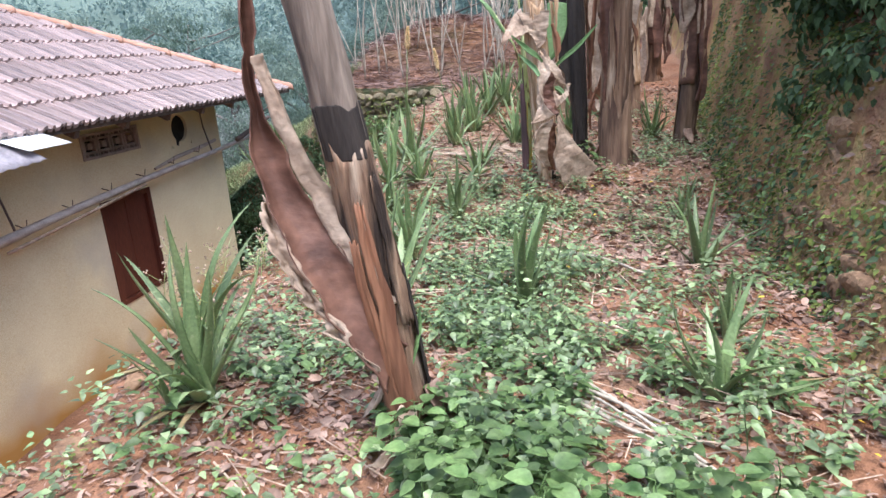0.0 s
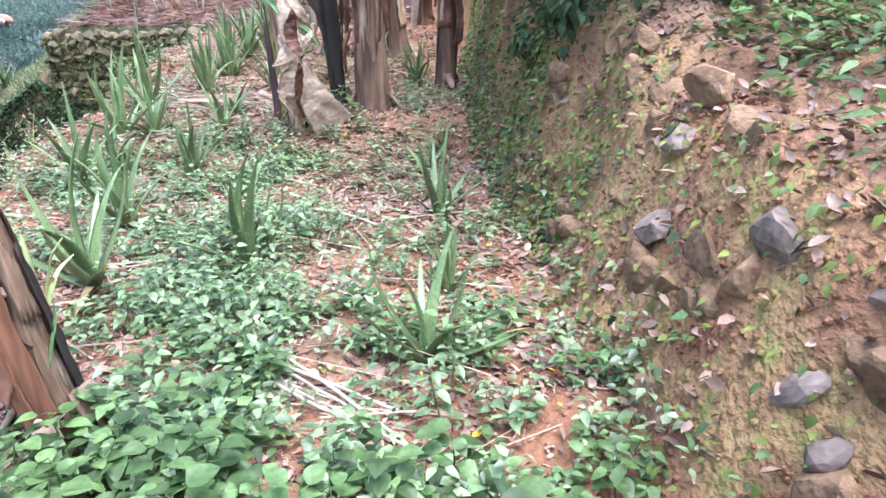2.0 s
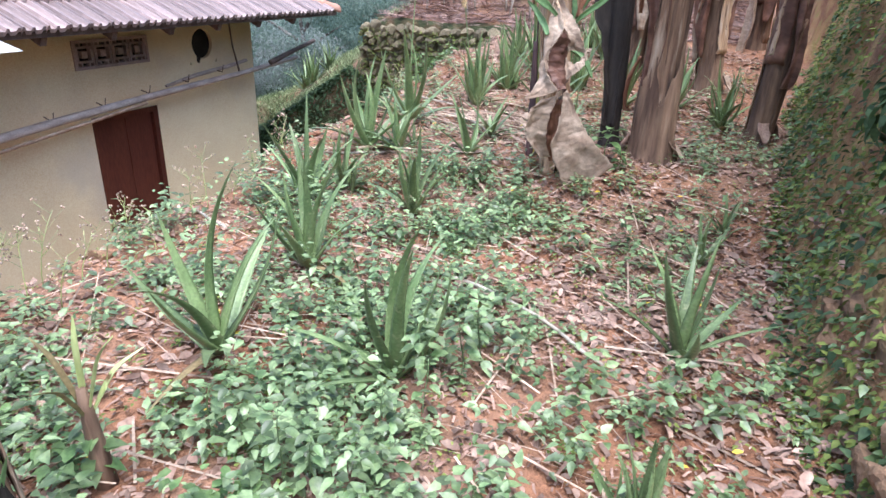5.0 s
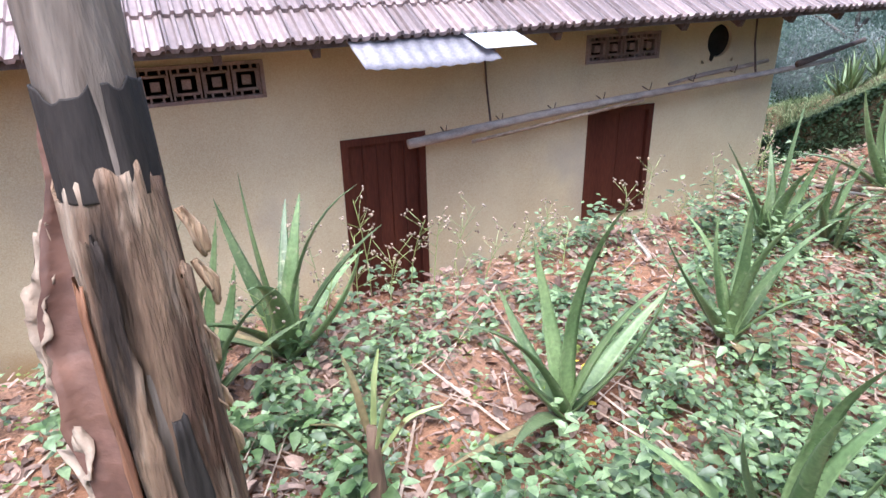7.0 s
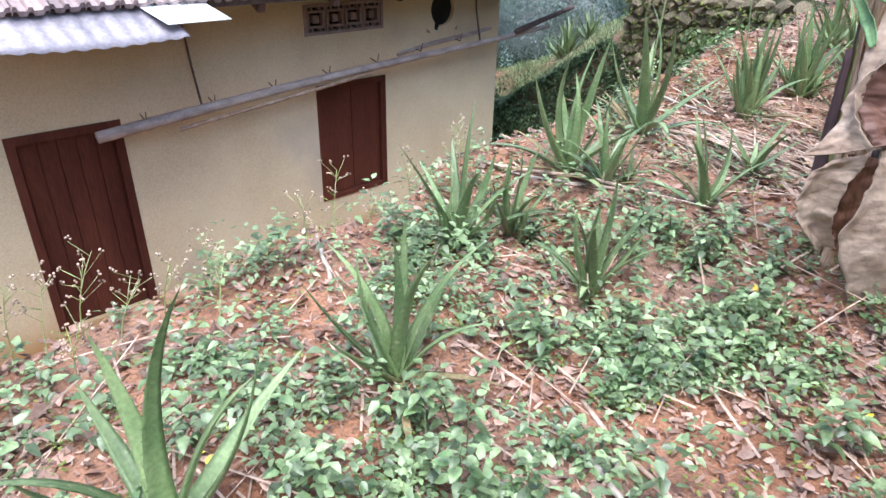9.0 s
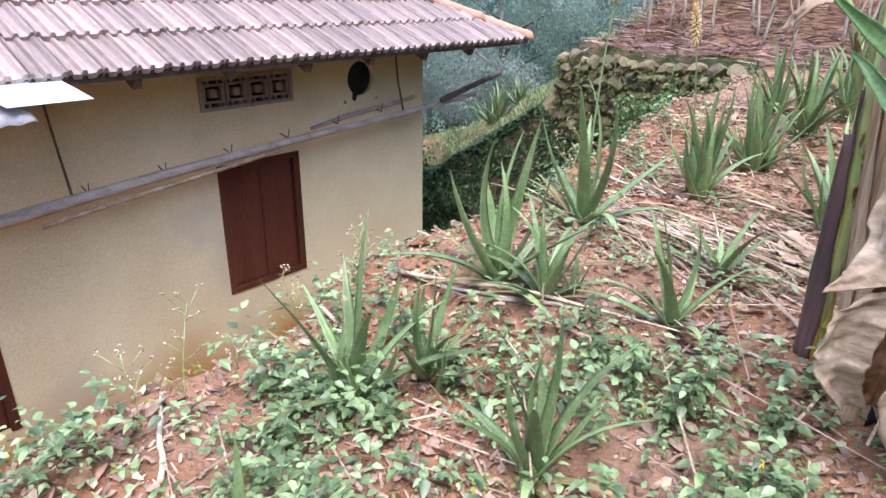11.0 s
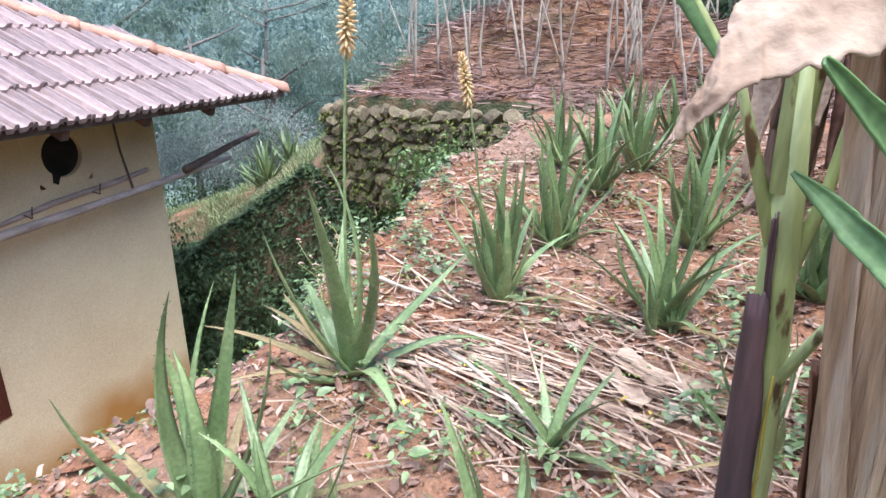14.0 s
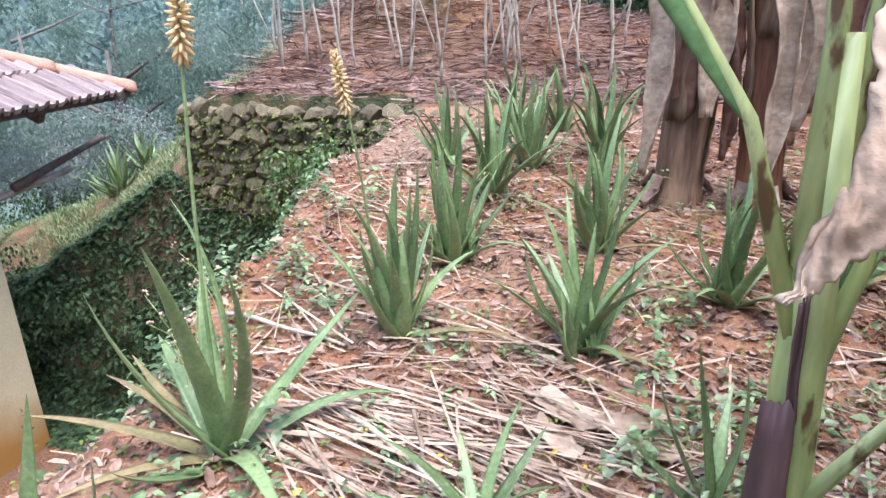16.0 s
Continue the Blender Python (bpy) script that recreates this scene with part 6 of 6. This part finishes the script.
# ---- trees beyond ----
def tree(x, y, h, spread, seed, mat, label):
    random.seed(700 + seed)
    z = land_at(x, y) - 0.1
    ob = empty("tree", x, y, z, label, "tree", "trees beyond the garden")
    t = Shape()
    t.tube([(0.2 * math.sin(k * 0.9 + seed) * k / 6, 0.1 * k / 6, h * 0.85 * k / 6) for k in range(7)], [0.13 - 0.016 * k for k in range(7)], 8, seed, 0.2)
    part("trunk", t, M_BARKT, ob)
    blobs = []
    for k in range(8):
        a, zz = U(0, 6.28), h * U(0.4, 0.9)
        e = Vector((math.cos(a) * spread * U(0.5, 1), math.sin(a) * spread * U(0.5, 1), zz + U(0.1, 0.5)))
        part("limb", Shape().tube([(0, 0, zz - 0.5), tuple(e * 0.5 + Vector((0, 0, zz * 0.45))), tuple(e)], [0.05, 0.035, 0.015], 5), M_BARKT, ob)
        for j in range(4):
            blobs.append((e.x + U(-0.7, 0.7), e.y + U(-0.7, 0.7), e.z + U(-0.6, 0.6), U(0.3, 0.75), U(0.3, 0.75), U(0.25, 0.6)))
    cr = leaf_mass("crown", blobs, 9500, 0.075, mat, "", "", 0.3)
    del cr["kind"]
    cr.parent = ob


# Most crowns take leaf colours already paled for haze.
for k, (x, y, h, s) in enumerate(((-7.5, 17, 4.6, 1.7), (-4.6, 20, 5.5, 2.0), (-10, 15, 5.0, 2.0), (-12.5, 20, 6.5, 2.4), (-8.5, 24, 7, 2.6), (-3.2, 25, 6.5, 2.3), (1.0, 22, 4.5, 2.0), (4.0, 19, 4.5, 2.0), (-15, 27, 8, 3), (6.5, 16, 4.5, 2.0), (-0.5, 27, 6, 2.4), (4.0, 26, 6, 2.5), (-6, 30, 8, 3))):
    tree(x, y, h, s, k, M_TREE if k in (6, 7, 9) else (M_MIST if k > 8 else M_HAZE), "distant leafy green tree, its leaf colour tinted for haze" if k not in (6, 7, 9) else "dark leafy tree behind the cassava")
blobs = [(rng.uniform(-14, -5.6), rng.uniform(12.4, 17.0), rng.uniform(-2.6, -1.2), *rng.uniform(0.3, 0.6, 3)) for k in range(80)]
leaf_mass("valley_thicket", blobs, 30000, 0.06, M_TREE, "dark thicket in the hollow below the terrace", "shrub")
blobs = [(rng.uniform(0.2, 4.5), rng.uniform(16.5, 19.5), rng.uniform(1.6, 4.2), *rng.uniform(0.3, 0.7, 3)) for k in range(46)]
leaf_mass("dark_thicket", blobs, 15000, 0.09, M_TREE, "dark leafy thicket behind the cassava", "shrub")
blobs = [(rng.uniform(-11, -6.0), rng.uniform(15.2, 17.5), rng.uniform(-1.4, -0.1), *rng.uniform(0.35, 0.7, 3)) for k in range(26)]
leaf_mass("valley_scrub", blobs, 36000, 0.04, M_SCRUB, "scrub below the terrace, coloured grey-green for mist", "scrub")
ang = rng.uniform(0.8, 3.1, 230)
rad = rng.uniform(22, 58, 230)
bx, by = rad * np.cos(ang), 5 + rad * np.sin(ang)
bz = land(bx, by)
blobs = [(bx[k], by[k], bz[k] + rng.uniform(0, 3), *rng.uniform(1.6, 3.6, 3)) for k in range(230)]
leaf_mass("far_woods", blobs, 90000, 0.36, M_MIST, "far hillside woods, leaf colour tinted blue-green for haze", "woods", 0.6)


# ---- sticks and stalks lying about ----
def stick(a, b, r, mat, label, seed, sag=0.02):
    s = Shape()
    pts = []
    for t in np.linspace(0, 1, 9):
        x, y = a[0] + (b[0] - a[0]) * t, a[1] + (b[1] - a[1]) * t
        z0, z1 = land_at(*a[:2]), land_at(*b[:2])
        pts.append((x + 0.02 * noise.noise((t * 3, seed, 0)), y + 0.02 * noise.noise((t * 3, seed, 4)), max(land_at(x, y), z0 + (z1 - z0) * t - 0.02) + r * 0.8 + 0.035 * math.sin(math.pi * t) * (seed % 2)))
    s.tube(pts, [r * (1 - 0.35 * t) for t in np.linspace(0, 1, 9)], 7, seed, 0.25)
    ob = part("dry_stick", s, mat)
    tagged(ob, label, "stick", "sticks on the ground")


random.seed(31)
for k in range(9):
    a, b = (1.70 + U(-0.08, 0.12), 3.06 + U(-0.1, 0.1)), (2.25 + U(-0.1, 0.2), 2.60 + U(-0.2, 0.1))
    stick(a, b, U(0.005, 0.010), M_STEM, "pale dry stalk in a heap among weeds", k)
for k, (a, b, r) in enumerate((((-0.65, 6.55), (0.15, 6.62), 0.013), ((-0.68, 6.50), (0.60, 6.75), 0.014), ((0.1, 6.62), (0.95, 6.9), 0.012), ((0.05, 3.75), (0.55, 2.95), 0.011), ((-0.15, 3.4), (0.75, 2.75), 0.012), ((1.0, 2.9), (1.6, 2.55), 0.011),
                           ((-0.1, 5.0), (-0.6, 5.25), 0.012), ((-0.7, 6.1), (0.1, 5.85), 0.012), ((1.2, 5.2), (2.0, 4.85), 0.010), ((1.35, 5.0), (2.3, 4.45), 0.011), ((2.55, 6.1), (3.0, 5.85), 0.010), ((3.66, 4.2), (4.05, 4.75), 0.022), ((0.6, 7.0), (1.25, 6.75), 0.010), ((0.45, 8.0), (0.65, 7.45), 0.010), ((0.7, 8.2), (1.3, 7.75), 0.011),
                           ((0.2, 7.9), (0.85, 7.4), 0.012), ((0.1, 7.75), (0.75, 7.25), 0.011), ((0.0, 7.7), (0.7, 7.35), 0.012), ((0.15, 7.95), (0.9, 7.65), 0.010), ((0.3, 8.6), (1.0, 8.3), 0.010), ((1.2, 8.2), (1.9, 8.1), 0.010), ((-0.6, 8.5), (0.1, 8.3), 0.012), ((-0.55, 9.0), (0.2, 8.7), 0.011))):
    stick(a, b, r, M_STRAW if k % 3 else M_STEM, "dry fallen stalk lying on the soil", 20 + k)
# pale rotting leaf sheets on the bare soil
for k, (x, y, l, w, a) in enumerate(((1.02, 7.98, 0.24, 0.06, -20), (1.20, 7.95, 0.18, 0.055, 15), (0.98, 7.84, 0.2, 0.05, -35), (1.30, 7.82, 0.16, 0.045, 5))):
    c, d = Vector((x, y, 0)), Vector((math.cos(radians(a)), math.sin(radians(a)), 0))
    mid = [c + d * l * (t - 0.5) + Vector((0, 0, land_at(*(c + d * l * (t - 0.5)).xy) + 0.03)) for t in np.linspace(0, 1, 5)]
    ob = thicken(part("fallen_leaf", hanging_leaf(mid, [0.04, w, w, w * 0.8, 0.03], (-d.y, d.x, 0), 0.25, 90 + k, 0.03, 20, 11), M_DRYLEAF), 0.004)
    tagged(ob, "pale rotting banana leaf flat on the soil", "fallen leaf", "fallen banana leaves")
